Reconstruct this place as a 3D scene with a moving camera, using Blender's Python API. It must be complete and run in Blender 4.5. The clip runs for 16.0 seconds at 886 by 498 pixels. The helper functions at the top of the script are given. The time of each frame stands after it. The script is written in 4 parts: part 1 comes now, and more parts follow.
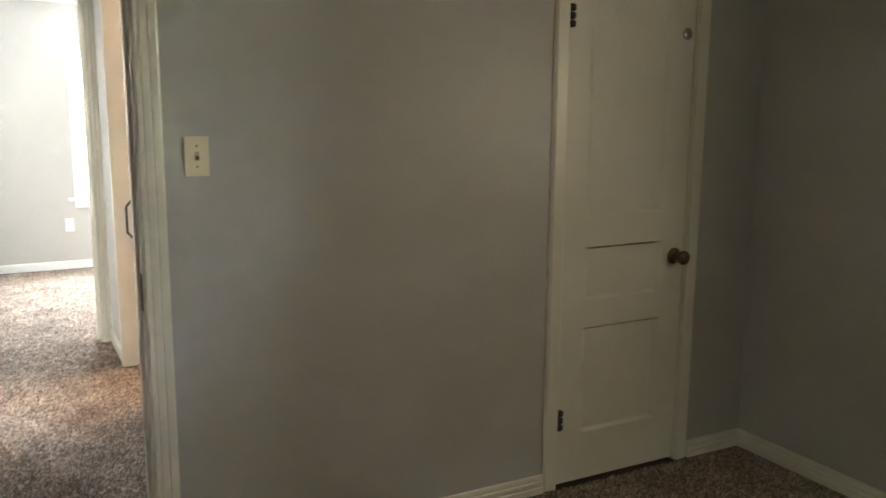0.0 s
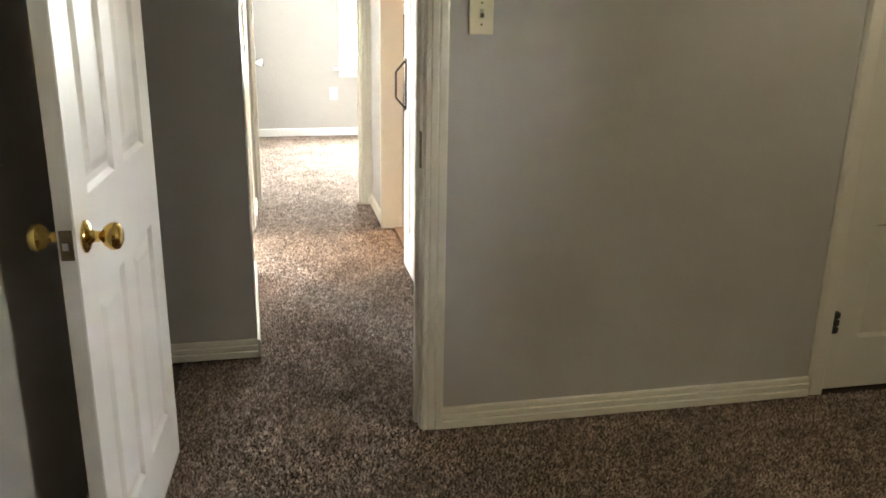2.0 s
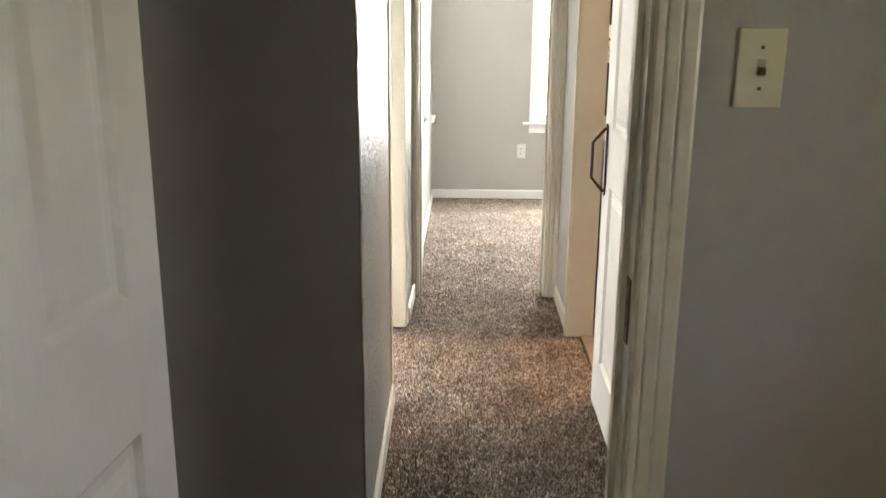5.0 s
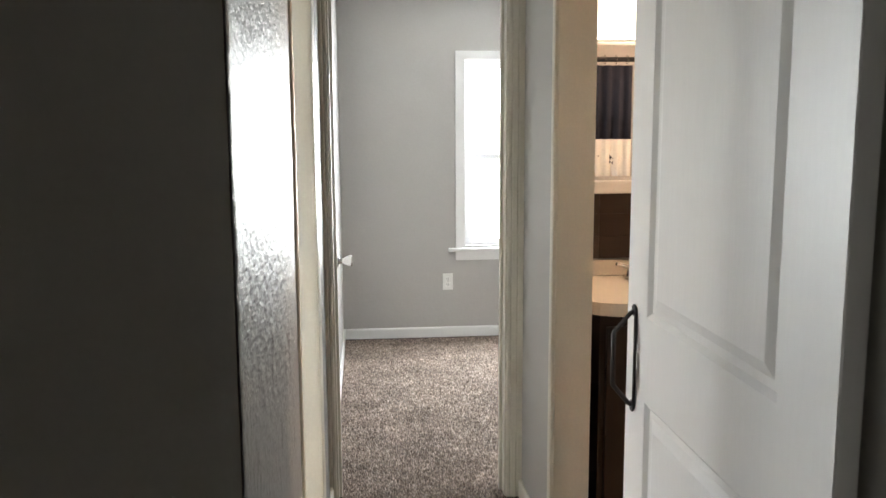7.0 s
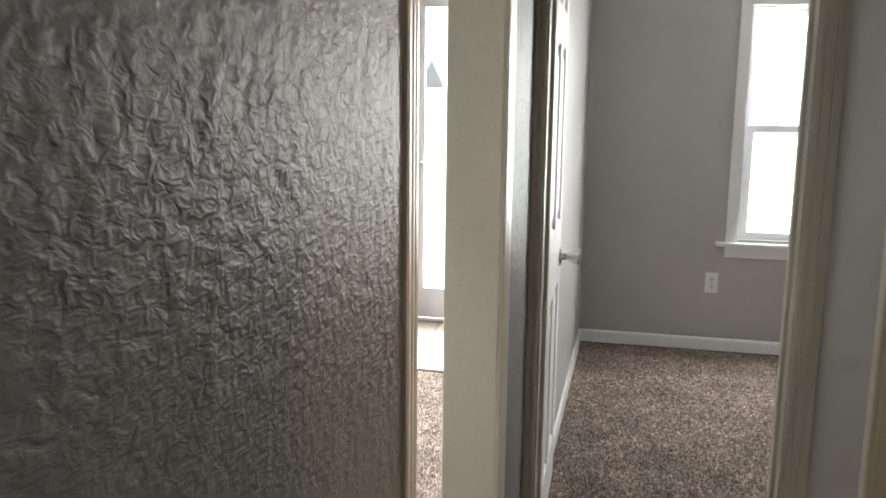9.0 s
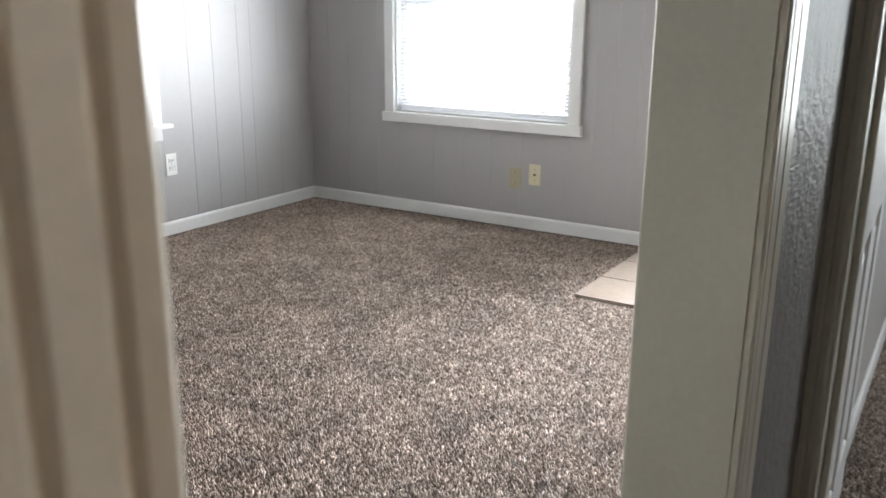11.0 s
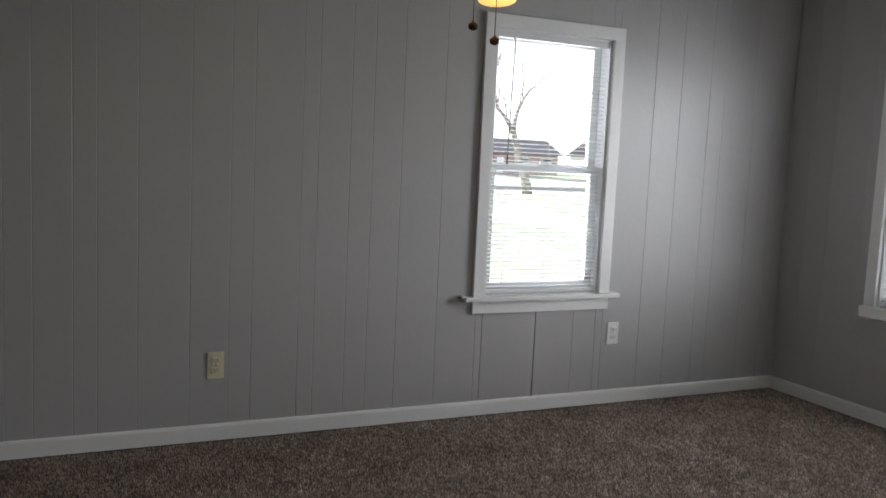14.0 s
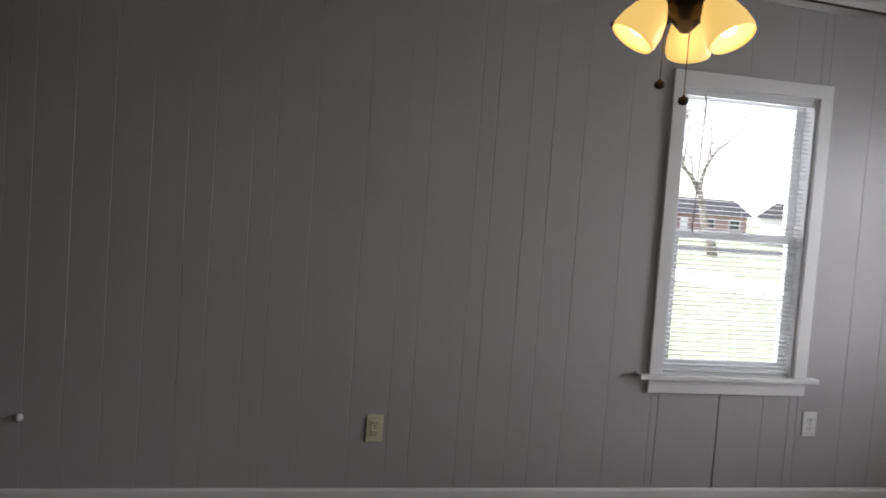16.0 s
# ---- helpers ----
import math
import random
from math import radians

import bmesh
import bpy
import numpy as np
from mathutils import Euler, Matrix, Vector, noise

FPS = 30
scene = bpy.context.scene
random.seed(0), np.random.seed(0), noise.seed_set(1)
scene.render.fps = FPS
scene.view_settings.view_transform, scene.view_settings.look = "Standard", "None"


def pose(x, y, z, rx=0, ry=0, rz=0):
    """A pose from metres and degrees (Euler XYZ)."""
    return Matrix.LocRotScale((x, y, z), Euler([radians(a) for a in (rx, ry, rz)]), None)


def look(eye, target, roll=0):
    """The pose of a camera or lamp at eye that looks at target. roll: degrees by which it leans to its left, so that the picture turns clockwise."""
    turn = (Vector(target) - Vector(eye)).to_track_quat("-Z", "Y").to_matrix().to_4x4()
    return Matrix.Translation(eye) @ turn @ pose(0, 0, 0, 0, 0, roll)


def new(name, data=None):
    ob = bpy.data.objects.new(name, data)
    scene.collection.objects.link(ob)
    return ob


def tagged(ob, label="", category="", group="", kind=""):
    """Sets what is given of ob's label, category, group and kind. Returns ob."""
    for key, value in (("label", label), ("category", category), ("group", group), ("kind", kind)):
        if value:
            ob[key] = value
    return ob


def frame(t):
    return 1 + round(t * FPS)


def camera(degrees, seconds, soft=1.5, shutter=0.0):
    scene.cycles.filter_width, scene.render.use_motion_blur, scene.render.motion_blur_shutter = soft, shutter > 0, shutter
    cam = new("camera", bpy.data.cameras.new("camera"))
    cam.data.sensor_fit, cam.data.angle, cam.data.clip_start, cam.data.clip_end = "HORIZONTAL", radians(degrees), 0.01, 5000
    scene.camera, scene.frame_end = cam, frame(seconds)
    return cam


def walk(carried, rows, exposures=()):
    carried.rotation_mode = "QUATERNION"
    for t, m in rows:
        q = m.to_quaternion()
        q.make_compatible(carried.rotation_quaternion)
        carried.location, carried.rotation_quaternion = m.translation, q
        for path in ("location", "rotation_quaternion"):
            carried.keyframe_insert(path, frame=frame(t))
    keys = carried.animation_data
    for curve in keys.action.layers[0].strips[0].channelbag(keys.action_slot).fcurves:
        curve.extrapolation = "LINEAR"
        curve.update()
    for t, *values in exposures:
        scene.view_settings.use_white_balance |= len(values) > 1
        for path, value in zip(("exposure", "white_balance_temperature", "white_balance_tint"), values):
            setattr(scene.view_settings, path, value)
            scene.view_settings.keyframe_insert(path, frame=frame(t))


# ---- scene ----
cam = camera(55.4, 16.0, soft=1.5, shutter=0.25)
PATH = [
    (0, (-0.347, -2.504, 1.468), (0.574, -0.762, 1.127), 0.4),
    (0.5, (-0.4, -2.472, 1.449), (0.357, -0.668, 1.036), 0.7),
    (1, (-0.425, -2.449, 1.431), (0.201, -0.612, 0.949), 1.5),
    (1.5, (-0.436, -2.429, 1.409), (0.074, -0.576, 0.857), 1.6),
    (2, (-0.448, -2.415, 1.396), (-0.05, -0.551, 0.792), 1.0),
    (2.5, (-0.443, -2.377, 1.376), (-0.184, -0.5, 0.736), 0.2),
    (3, (-0.383, -2.261, 1.368), (-0.301, -0.372, 0.716), 0.2),
    (3.2, (-0.344, -2.192, 1.368), (-0.318, -0.299, 0.722), 0.0),
    (5.3, (-0.27, -1.162, 1.37), (-0.32, 0.781, 0.9), 0.4),
    (5.5, (-0.286, -1.075, 1.38), (-0.311, 0.876, 0.941), 0.2),
    (6, (-0.325, -0.757, 1.393), (-0.218, 1.203, 1.009), -0.3),
    (6.5, (-0.338, -0.454, 1.408), (-0.189, 1.513, 1.075), 0.1),
    (7, (-0.387, -0.205, 1.443), (-0.202, 1.766, 1.159), -0.3),
    (7.5, (-0.402, 0.045, 1.455), (-0.195, 2.015, 1.177), -1.1),
    (8, (-0.358, 0.284, 1.436), (-0.322, 2.263, 1.146), -0.2),
    (8.5, (-0.294, 0.496, 1.421), (-0.536, 2.456, 1.109), 0.5),
    (8.7, (-0.27, 0.566, 1.414), (-0.595, 2.512, 1.087), 0.6),
    (10.8, (-0.362, 1.458, 1.162), (-1.315, 3.137, 0.639), 0.4),
    (11, (-0.375, 1.56, 1.153), (-1.393, 3.195, 0.615), 0.4),
    (11.5, (-0.386, 1.694, 1.122), (-1.617, 3.169, 0.564), 0.2),
    (12, (-0.389, 1.804, 1.127), (-1.805, 3.078, 0.516), 0.5),
    (12.5, (-0.37, 1.879, 1.136), (-1.934, 2.961, 0.519), 1.8),
    (13, (-0.354, 1.907, 1.18), (-2.046, 2.846, 0.673), 2.0),
    (13.5, (-0.369, 1.901, 1.211), (-2.13, 2.78, 0.857), 2.0),
    (14, (-0.34, 1.907, 1.25), (-2.149, 2.733, 1.034), 2.6),
    (14.5, (-0.358, 1.903, 1.26), (-2.199, 2.667, 1.103), 3.3),
    (15, (-0.379, 1.904, 1.249), (-2.245, 2.609, 1.105), 3.6),
    (15.5, (-0.418, 1.942, 1.286), (-2.323, 2.531, 1.131), 3.5),
    (16, (-0.51, 1.991, 1.282), (-2.46, 2.419, 1.17), 4.2),
]
EXPOSURES = [(0, 5.81, 6500, 8), (1.0, 5.96, 6700, 9), (2.0, 6.06, 6950, 9), (3.0, 6.06, 7050, 9), (5.5, 4.94, 6950, 10), (7.0, 4.49, 6500, 10),
             (8.0, 3.85, 6750, 11), (8.7, 3.54, 6750, 11), (10.8, 2.86, 6350, 10), (11.2, 2.66, 6350, 10), (11.5, 2.19, 6400, 10), (12.0, 1.81, 6450, 11),
             (12.5, 1.71, 6450, 11), (13.0, 1.69, 6450, 12), (13.7, 1.51, 6450, 12), (14.5, 1.16, 6450, 13), (15.2, 1.14, 6450, 14), (16.0, 1.17, 6550, 16)]
walk(cam, [(t, look(eye, target, roll)) for t, eye, target, roll in PATH], EXPOSURES)

# ---- world and light ----
world = bpy.data.worlds.new("daylight")
scene.world = world
world.use_nodes = True
wn = world.node_tree
sky = wn.nodes.new("ShaderNodeTexSky")
sky.sky_type = "NISHITA"
sky.sun_disc = False
sky.sun_elevation, sky.sun_rotation = radians(55), radians(185)
sky.air_density, sky.dust_density = 1.0, 0.8
haze = wn.nodes.new("ShaderNodeHueSaturation")
haze.inputs["Saturation"].default_value, haze.inputs["Value"].default_value = 0.4, 1.5
wn.links.new(sky.outputs[0], haze.inputs["Color"])
wn.links.new(haze.outputs[0], wn.nodes["Background"].inputs[0])
wn.nodes["Background"].inputs[1].default_value = 0.15


def lamp(name, kind, m, power, colour, size=0.1, size_y=0.1, angle=0.5, spread=180):
    data = bpy.data.lights.new(name, kind)
    data.energy, data.color = power, colour
    if kind == "AREA":
        data.shape, data.size, data.size_y = "RECTANGLE", size, size_y
        data.spread = radians(spread)
    elif kind == "SUN":
        data.angle = radians(angle)
    else:
        data.shadow_soft_size = size
    ob = new(name, data)
    ob.matrix_world = m
    return ob


lamp("sun", "SUN", look((-3, -32, 46), (0, 0, 0)), 3.2, (1.0, 0.96, 0.9), angle=12)
DAY = (0.93, 0.97, 1.0)
lamp("skylight_west_window", "AREA", look((-4.068, 4.1, 1.23), (-1.6, 4.0, 1.1)), 5.6, DAY, 0.62, 1.2)
lamp("skylight_north_window", "AREA", look((-2.72, 5.82, 1.23), (-3.0, 4.3, 1.0)), 17.0, DAY, 1.06, 1.2)
lamp("skylight_back_bedroom_window", "AREA", look((0.62, 5.66, 1.25), (0.4, 3.2, 0.9)), 6.0, DAY, 0.6, 1.2)
lamp("skylight_bedroom_window", "AREA", look((2.49, -1.8, 1.4), (-0.6, -1.8, 0.8)), 0.285, (1.0, 0.84, 0.57), 0.36, 0.7)
lamp("skylight_front_door", "AREA", look((-1.18, 5.73, 1.1), (-1.3, 3.4, 0.0)), 6.5, DAY, 0.8, 1.6, spread=72)
WARM = (1.0, 0.65, 0.42)
lamp("bathroom_bulb_light", "POINT", pose(1.70, 2.38, 2.20), 2.6, WARM, 0.07)

# ---- materials ----


def material(name, colour, rough=0.6, metal=0.0, var=0.06, scale=3.0, grain=120.0, bump=0.0, bump_scale=60.0, spec=0.5, colour2=None, coat=0.0, stretch=None):
    """Painted, plastered, wooden or metal surface with variation at a broad and a fine scale."""
    m = bpy.data.materials.new(name)
    m.use_nodes = True
    nt = m.node_tree
    bs = nt.nodes["Principled BSDF"]
    tc = nt.nodes.new("ShaderNodeTexCoord")
    vec = tc.outputs["Object"]
    if stretch:
        mp = nt.nodes.new("ShaderNodeMapping")
        mp.inputs["Scale"].default_value = stretch
        nt.links.new(vec, mp.inputs[0])
        vec = mp.outputs[0]
    broad = nt.nodes.new("ShaderNodeTexNoise")
    broad.inputs["Scale"].default_value, broad.inputs["Detail"].default_value = scale, 4
    fine = nt.nodes.new("ShaderNodeTexNoise")
    fine.inputs["Scale"].default_value, fine.inputs["Detail"].default_value = grain, 3
    both = nt.nodes.new("ShaderNodeMath")
    both.operation = "MULTIPLY_ADD"
    both.inputs[1].default_value = 0.45
    nt.links.new(vec, broad.inputs["Vector"])
    nt.links.new(vec, fine.inputs["Vector"])
    nt.links.new(fine.outputs[0], both.inputs[0])
    half = nt.nodes.new("ShaderNodeMath")
    half.operation = "MULTIPLY"
    half.inputs[1].default_value = 0.55
    nt.links.new(broad.outputs[0], half.inputs[0])
    nt.links.new(half.outputs[0], both.inputs[2])
    mix = nt.nodes.new("ShaderNodeMix")
    mix.data_type = "RGBA"
    c2 = colour2 or tuple(min(1, c * (1 + var * 2)) for c in colour)
    c1 = colour if colour2 else tuple(c * (1 - var * 2) for c in colour)
    ramp = nt.nodes.new("ShaderNodeMapRange")
    ramp.inputs[1].default_value, ramp.inputs[2].default_value = 0.3, 0.7
    nt.links.new(both.outputs[0], ramp.inputs[0])
    nt.links.new(ramp.outputs[0], mix.inputs["Factor"])
    mix.inputs["A"].default_value, mix.inputs["B"].default_value = (*c1, 1), (*c2, 1)
    nt.links.new(mix.outputs["Result"], bs.inputs["Base Color"])
    rr = nt.nodes.new("ShaderNodeMapRange")
    rr.inputs[3].default_value, rr.inputs[4].default_value = max(0.02, rough - 0.07), min(1, rough + 0.07)
    nt.links.new(both.outputs[0], rr.inputs[0])
    nt.links.new(rr.outputs[0], bs.inputs["Roughness"])
    bs.inputs["Metallic"].default_value = metal
    bs.inputs["Specular IOR Level"].default_value = spec
    bs.inputs["Coat Weight"].default_value = coat
    if bump:
        bn = nt.nodes.new("ShaderNodeTexNoise")
        bn.inputs["Scale"].default_value, bn.inputs["Detail"].default_value = bump_scale, 3
        nt.links.new(vec, bn.inputs["Vector"])
        bp = nt.nodes.new("ShaderNodeBump")
        bp.inputs["Strength"].default_value, bp.inputs["Distance"].default_value = 1.0, bump
        nt.links.new(bn.outputs[0], bp.inputs["Height"])
        nt.links.new(bp.outputs[0], bs.inputs["Normal"])
    return m


def carpet_material():
    m = bpy.data.materials.new("frieze carpet")
    m.use_nodes = True
    nt = m.node_tree
    bs = nt.nodes["Principled BSDF"]
    geo = nt.nodes.new("ShaderNodeNewGeometry")
    tc = nt.nodes.new("ShaderNodeTexCoord")
    ramp = nt.nodes.new("ShaderNodeValToRGB")
    el = ramp.color_ramp.elements
    el[0].position, el[0].color = 0.0, (0.10, 0.072, 0.056, 1)
    el[1].position, el[1].color = 1.0, (0.78, 0.64, 0.535, 1)
    for p, c in ((0.35, (0.24, 0.178, 0.142, 1)), (0.68, (0.46, 0.36, 0.295, 1))):
        e = el.new(p)
        e.color = c
    clump = nt.nodes.new("ShaderNodeTexNoise")
    clump.inputs["Scale"].default_value, clump.inputs["Detail"].default_value = 45.0, 2
    nt.links.new(tc.outputs["Object"], clump.inputs["Vector"])
    spread = nt.nodes.new("ShaderNodeMapRange")
    spread.inputs[1].default_value, spread.inputs[2].default_value = 0.33, 0.67
    nt.links.new(clump.outputs[0], spread.inputs[0])
    yarn = nt.nodes.new("ShaderNodeMix")
    yarn.inputs["Factor"].default_value = 0.4
    nt.links.new(geo.outputs["Random Per Island"], yarn.inputs["A"])
    nt.links.new(spread.outputs[0], yarn.inputs["B"])
    nt.links.new(yarn.outputs["Result"], ramp.inputs[0])
    broad = nt.nodes.new("ShaderNodeTexNoise")
    broad.inputs["Scale"].default_value, broad.inputs["Detail"].default_value = 5.0, 4
    nt.links.new(tc.outputs["Object"], broad.inputs["Vector"])
    mr = nt.nodes.new("ShaderNodeMapRange")
    mr.inputs[1].default_value, mr.inputs[2].default_value = 0.3, 0.7
    mr.inputs[3].default_value, mr.inputs[4].default_value = 0.72, 1.2
    nt.links.new(broad.outputs[0], mr.inputs[0])
    mul = nt.nodes.new("ShaderNodeMix")
    mul.data_type, mul.blend_type = "RGBA", "MULTIPLY"
    mul.inputs["Factor"].default_value = 1.0
    nt.links.new(ramp.outputs[0], mul.inputs["A"])
    nt.links.new(mr.outputs[0], mul.inputs["B"])
    nt.links.new(mul.outputs["Result"], bs.inputs["Base Color"])
    bs.inputs["Roughness"].default_value = 0.6
    bs.inputs["Specular IOR Level"].default_value = 0.45
    bs.inputs["Sheen Weight"].default_value, bs.inputs["Sheen Roughness"].default_value = 0.08, 0.4
    return m


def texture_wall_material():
    """Heavily trowelled plaster under glossy paint. Base darker than PAINT: the wall's shade is in the colour."""
    m = material("shaded glossy textured wall paint", (0.25, 0.242, 0.23), rough=0.39, var=0.03, spec=0.055)
    nt = m.node_tree
    bs = nt.nodes["Principled BSDF"]
    tc = nt.nodes.new("ShaderNodeTexCoord")
    mp = nt.nodes.new("ShaderNodeMapping")
    mp.inputs["Scale"].default_value = (1, 0.6, 1)
    nz = nt.nodes.new("ShaderNodeTexNoise")
    nz.inputs["Scale"].default_value, nz.inputs["Detail"].default_value, nz.inputs["Distortion"].default_value = 115, 5, 0.6
    bp = nt.nodes.new("ShaderNodeBump")
    bp.inputs["Strength"].default_value, bp.inputs["Distance"].default_value = 1.0, 0.0026
    nt.links.new(tc.outputs["Object"], mp.inputs[0])
    nt.links.new(mp.outputs[0], nz.inputs["Vector"])
    nt.links.new(nz.outputs[0], bp.inputs["Height"])
    nt.links.new(bp.outputs[0], bs.inputs["Normal"])
    return m


def glass_material():
    m = bpy.data.materials.new("window glass")
    m.use_nodes = True
    nt = m.node_tree
    out = nt.nodes["Material Output"]
    tr = nt.nodes.new("ShaderNodeBsdfTransparent")
    gl = nt.nodes.new("ShaderNodeBsdfGlossy")
    gl.inputs["Roughness"].default_value = 0.02
    fr = nt.nodes.new("ShaderNodeFresnel")
    mx = nt.nodes.new("ShaderNodeMixShader")
    nt.links.new(fr.outputs[0], mx.inputs[0])
    nt.links.new(tr.outputs[0], mx.inputs[1])
    nt.links.new(gl.outputs[0], mx.inputs[2])
    nt.links.new(mx.outputs[0], out.inputs[0])
    return m


def glow_material(name, colour, strength, base):
    m = material(name, base, rough=0.35, var=0.02)
    bs = m.node_tree.nodes["Principled BSDF"]
    bs.inputs["Emission Color"].default_value = (*colour, 1)
    bs.inputs["Emission Strength"].default_value = strength
    return m


PAINT = material("greige wall paint", (0.45, 0.437, 0.42), rough=0.42, var=0.02, bump=0.0008, bump_scale=45, spec=0.45)
PANEL = material("painted wall panelling", (0.44, 0.43, 0.43), rough=0.36, var=0.02, bump=0.0006, bump_scale=30, spec=0.5)
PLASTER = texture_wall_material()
CEIL = material("flat white ceiling paint", (0.74, 0.73, 0.70), rough=0.9, var=0.02, bump=0.002, bump_scale=90)
TRIM = material("cream trim paint", (0.72, 0.69, 0.60), rough=0.32, var=0.03, bump=0.0005, bump_scale=25)
WHITE = material("white trim paint", (0.80, 0.80, 0.79), rough=0.35, var=0.02, bump=0.0004, bump_scale=25)
DOORPAINT = material("white door paint", (0.78, 0.77, 0.75), rough=0.47, spec=0.35, var=0.015, bump=0.0004, bump_scale=160, stretch=(1, 1, 0.1))
CREAMDOOR = material("old cream door paint", (0.70, 0.68, 0.60), rough=0.38, var=0.03, bump=0.0008, bump_scale=30)
BRASS = material("polished brass", (0.78, 0.52, 0.16), rough=0.14, metal=1.0, var=0.04)
CHROME = material("satin chrome", (0.55, 0.54, 0.52), rough=0.22, metal=1.0, var=0.03)
BRONZE = material("aged brass", (0.16, 0.12, 0.07), rough=0.35, metal=1.0, var=0.15)
BLACK = material("black painted iron", (0.02, 0.018, 0.017), rough=0.45, var=0.1)
IVORY = material("ivory plastic", (0.74, 0.68, 0.50), rough=0.3, var=0.02)
WPLASTIC = material("white plastic", (0.82, 0.82, 0.80), rough=0.3, var=0.02)
BEIGEPL = material("beige plastic", (0.46, 0.41, 0.28), rough=0.35, var=0.03)
SLOT = material("dark socket slots", (0.03, 0.028, 0.025), rough=0.6)
VINYL = material("white window vinyl", (0.82, 0.83, 0.84), rough=0.3, var=0.02)
SLATM = material("white blind slats", (0.80, 0.81, 0.82), rough=0.4, var=0.02)
CARPET = carpet_material()
BACKING = material("carpet backing", (0.085, 0.062, 0.05), rough=1.0, var=0.2)
TILE = material("beige ceramic tile", (0.30, 0.235, 0.185), rough=0.4, colour2=(0.39, 0.315, 0.255), scale=6, grain=40, bump=0.001)
GROUT = material("grey grout", (0.33, 0.28, 0.24), rough=0.9, var=0.1)
GLASS = glass_material()
DARKWOOD = material("dark walnut fan blades", (0.035, 0.022, 0.016), rough=0.62, spec=0.25, colour2=(0.07, 0.042, 0.028), scale=2, stretch=(1, 8, 8))
FANMETAL = material("oil rubbed bronze", (0.05, 0.035, 0.025), rough=0.35, metal=0.8)
SHADE = glow_material("lit amber glass shade", (1.0, 0.66, 0.18), 0.35, (0.85, 0.7, 0.4))
BULB = glow_material("lit bulb", (1.0, 0.8, 0.45), 1.5, (0.9, 0.9, 0.85))
ESPRESSO = material("espresso cabinet", (0.028, 0.017, 0.012), rough=0.35, colour2=(0.05, 0.03, 0.02), stretch=(8, 8, 1))
MARBLE = material("white cultured marble", (0.80, 0.76, 0.68), rough=0.15, var=0.03)
MIRROR = material("mirror silver", (0.9, 0.9, 0.9), rough=0.03, metal=1.0, var=0.0)
MIRROR.node_tree.links.remove(MIRROR.node_tree.nodes["Principled BSDF"].inputs["Roughness"].links[0])
MIRROR.node_tree.nodes["Principled BSDF"].inputs["Roughness"].default_value = 0.01
NAVY = material("navy curtain cloth", (0.018, 0.020, 0.035), rough=0.9, var=0.1, grain=400)
CLOTHW = material("white curtain cloth", (0.72, 0.70, 0.66), rough=0.9, var=0.04, grain=400)
BROWNT = material("dark brown wood", (0.035, 0.018, 0.011), rough=0.45, colour2=(0.06, 0.032, 0.02), stretch=(1, 8, 8))
VLIGHT = glow_material("lit vanity diffuser", (1.0, 0.86, 0.64), 0.3, (0.9, 0.88, 0.8))
GRASS = material("winter lawn", (0.22, 0.28, 0.17), rough=0.95, colour2=(0.36, 0.39, 0.28), scale=0.6, grain=30)
ASPHALT = material("asphalt", (0.055, 0.055, 0.057), rough=0.9, var=0.15, grain=80)
CONCRETE = material("concrete", (0.55, 0.54, 0.52), rough=0.9, var=0.1)
BARK = material("grey bark", (0.2, 0.18, 0.16), rough=0.95, var=0.25, grain=20)
BRICK = material("dull red brick", (0.27, 0.19, 0.18), rough=0.9, var=0.2, grain=12)
ROOF = material("dark shingle roof", (0.045, 0.045, 0.05), rough=0.9, var=0.2)
SIDING = material("white siding", (0.70, 0.70, 0.68), rough=0.6, var=0.03)
DGLASS = material("dark distant glass", (0.03, 0.035, 0.04), rough=0.1)
EXTW = material("exterior siding", (0.55, 0.55, 0.53), rough=0.7, var=0.05)

# ---- mesh helpers ----


def box(bm, x0, x1, y0, y1, z0, z1):
    v = [bm.verts.new((x, y, z)) for z in (z0, z1) for y in (y0, y1) for x in (x0, x1)]
    for f in ((0, 2, 3, 1), (4, 5, 7, 6), (0, 1, 5, 4), (2, 6, 7, 3), (0, 4, 6, 2), (1, 3, 7, 5)):
        bm.faces.new([v[i] for i in f])
    return v


def boxes(*rows, bevel=0.0, segments=2):
    bm = bmesh.new()
    for r in rows:
        box(bm, *r)
    if bevel:
        bmesh.ops.bevel(bm, geom=bm.edges[:], offset=bevel, segments=segments, profile=0.7, affect="EDGES")
    return bm


def turned(profile, segments=24, axis="z", centre=(0, 0, 0)):
    """A lathe shape: profile of (radius, height) about an axis."""
    bm = bmesh.new()
    rings = []
    for r, h in profile:
        ring = []
        for i in range(segments):
            a = 2 * math.pi * i / segments
            u, v = max(r, 1e-4) * math.cos(a), max(r, 1e-4) * math.sin(a)
            p = {"z": (u, v, h), "y": (u, h, -v), "x": (h, u, v)}[axis]
            ring.append(bm.verts.new(Vector(p) + Vector(centre)))
        rings.append(ring)
    for a, b in zip(rings, rings[1:]):
        for i in range(segments):
            f = bm.faces.new((a[i], a[(i + 1) % segments], b[(i + 1) % segments], b[i]))
            f.smooth = True
    bm.faces.new(rings[0][::-1])
    bm.faces.new(rings[-1])
    return bm


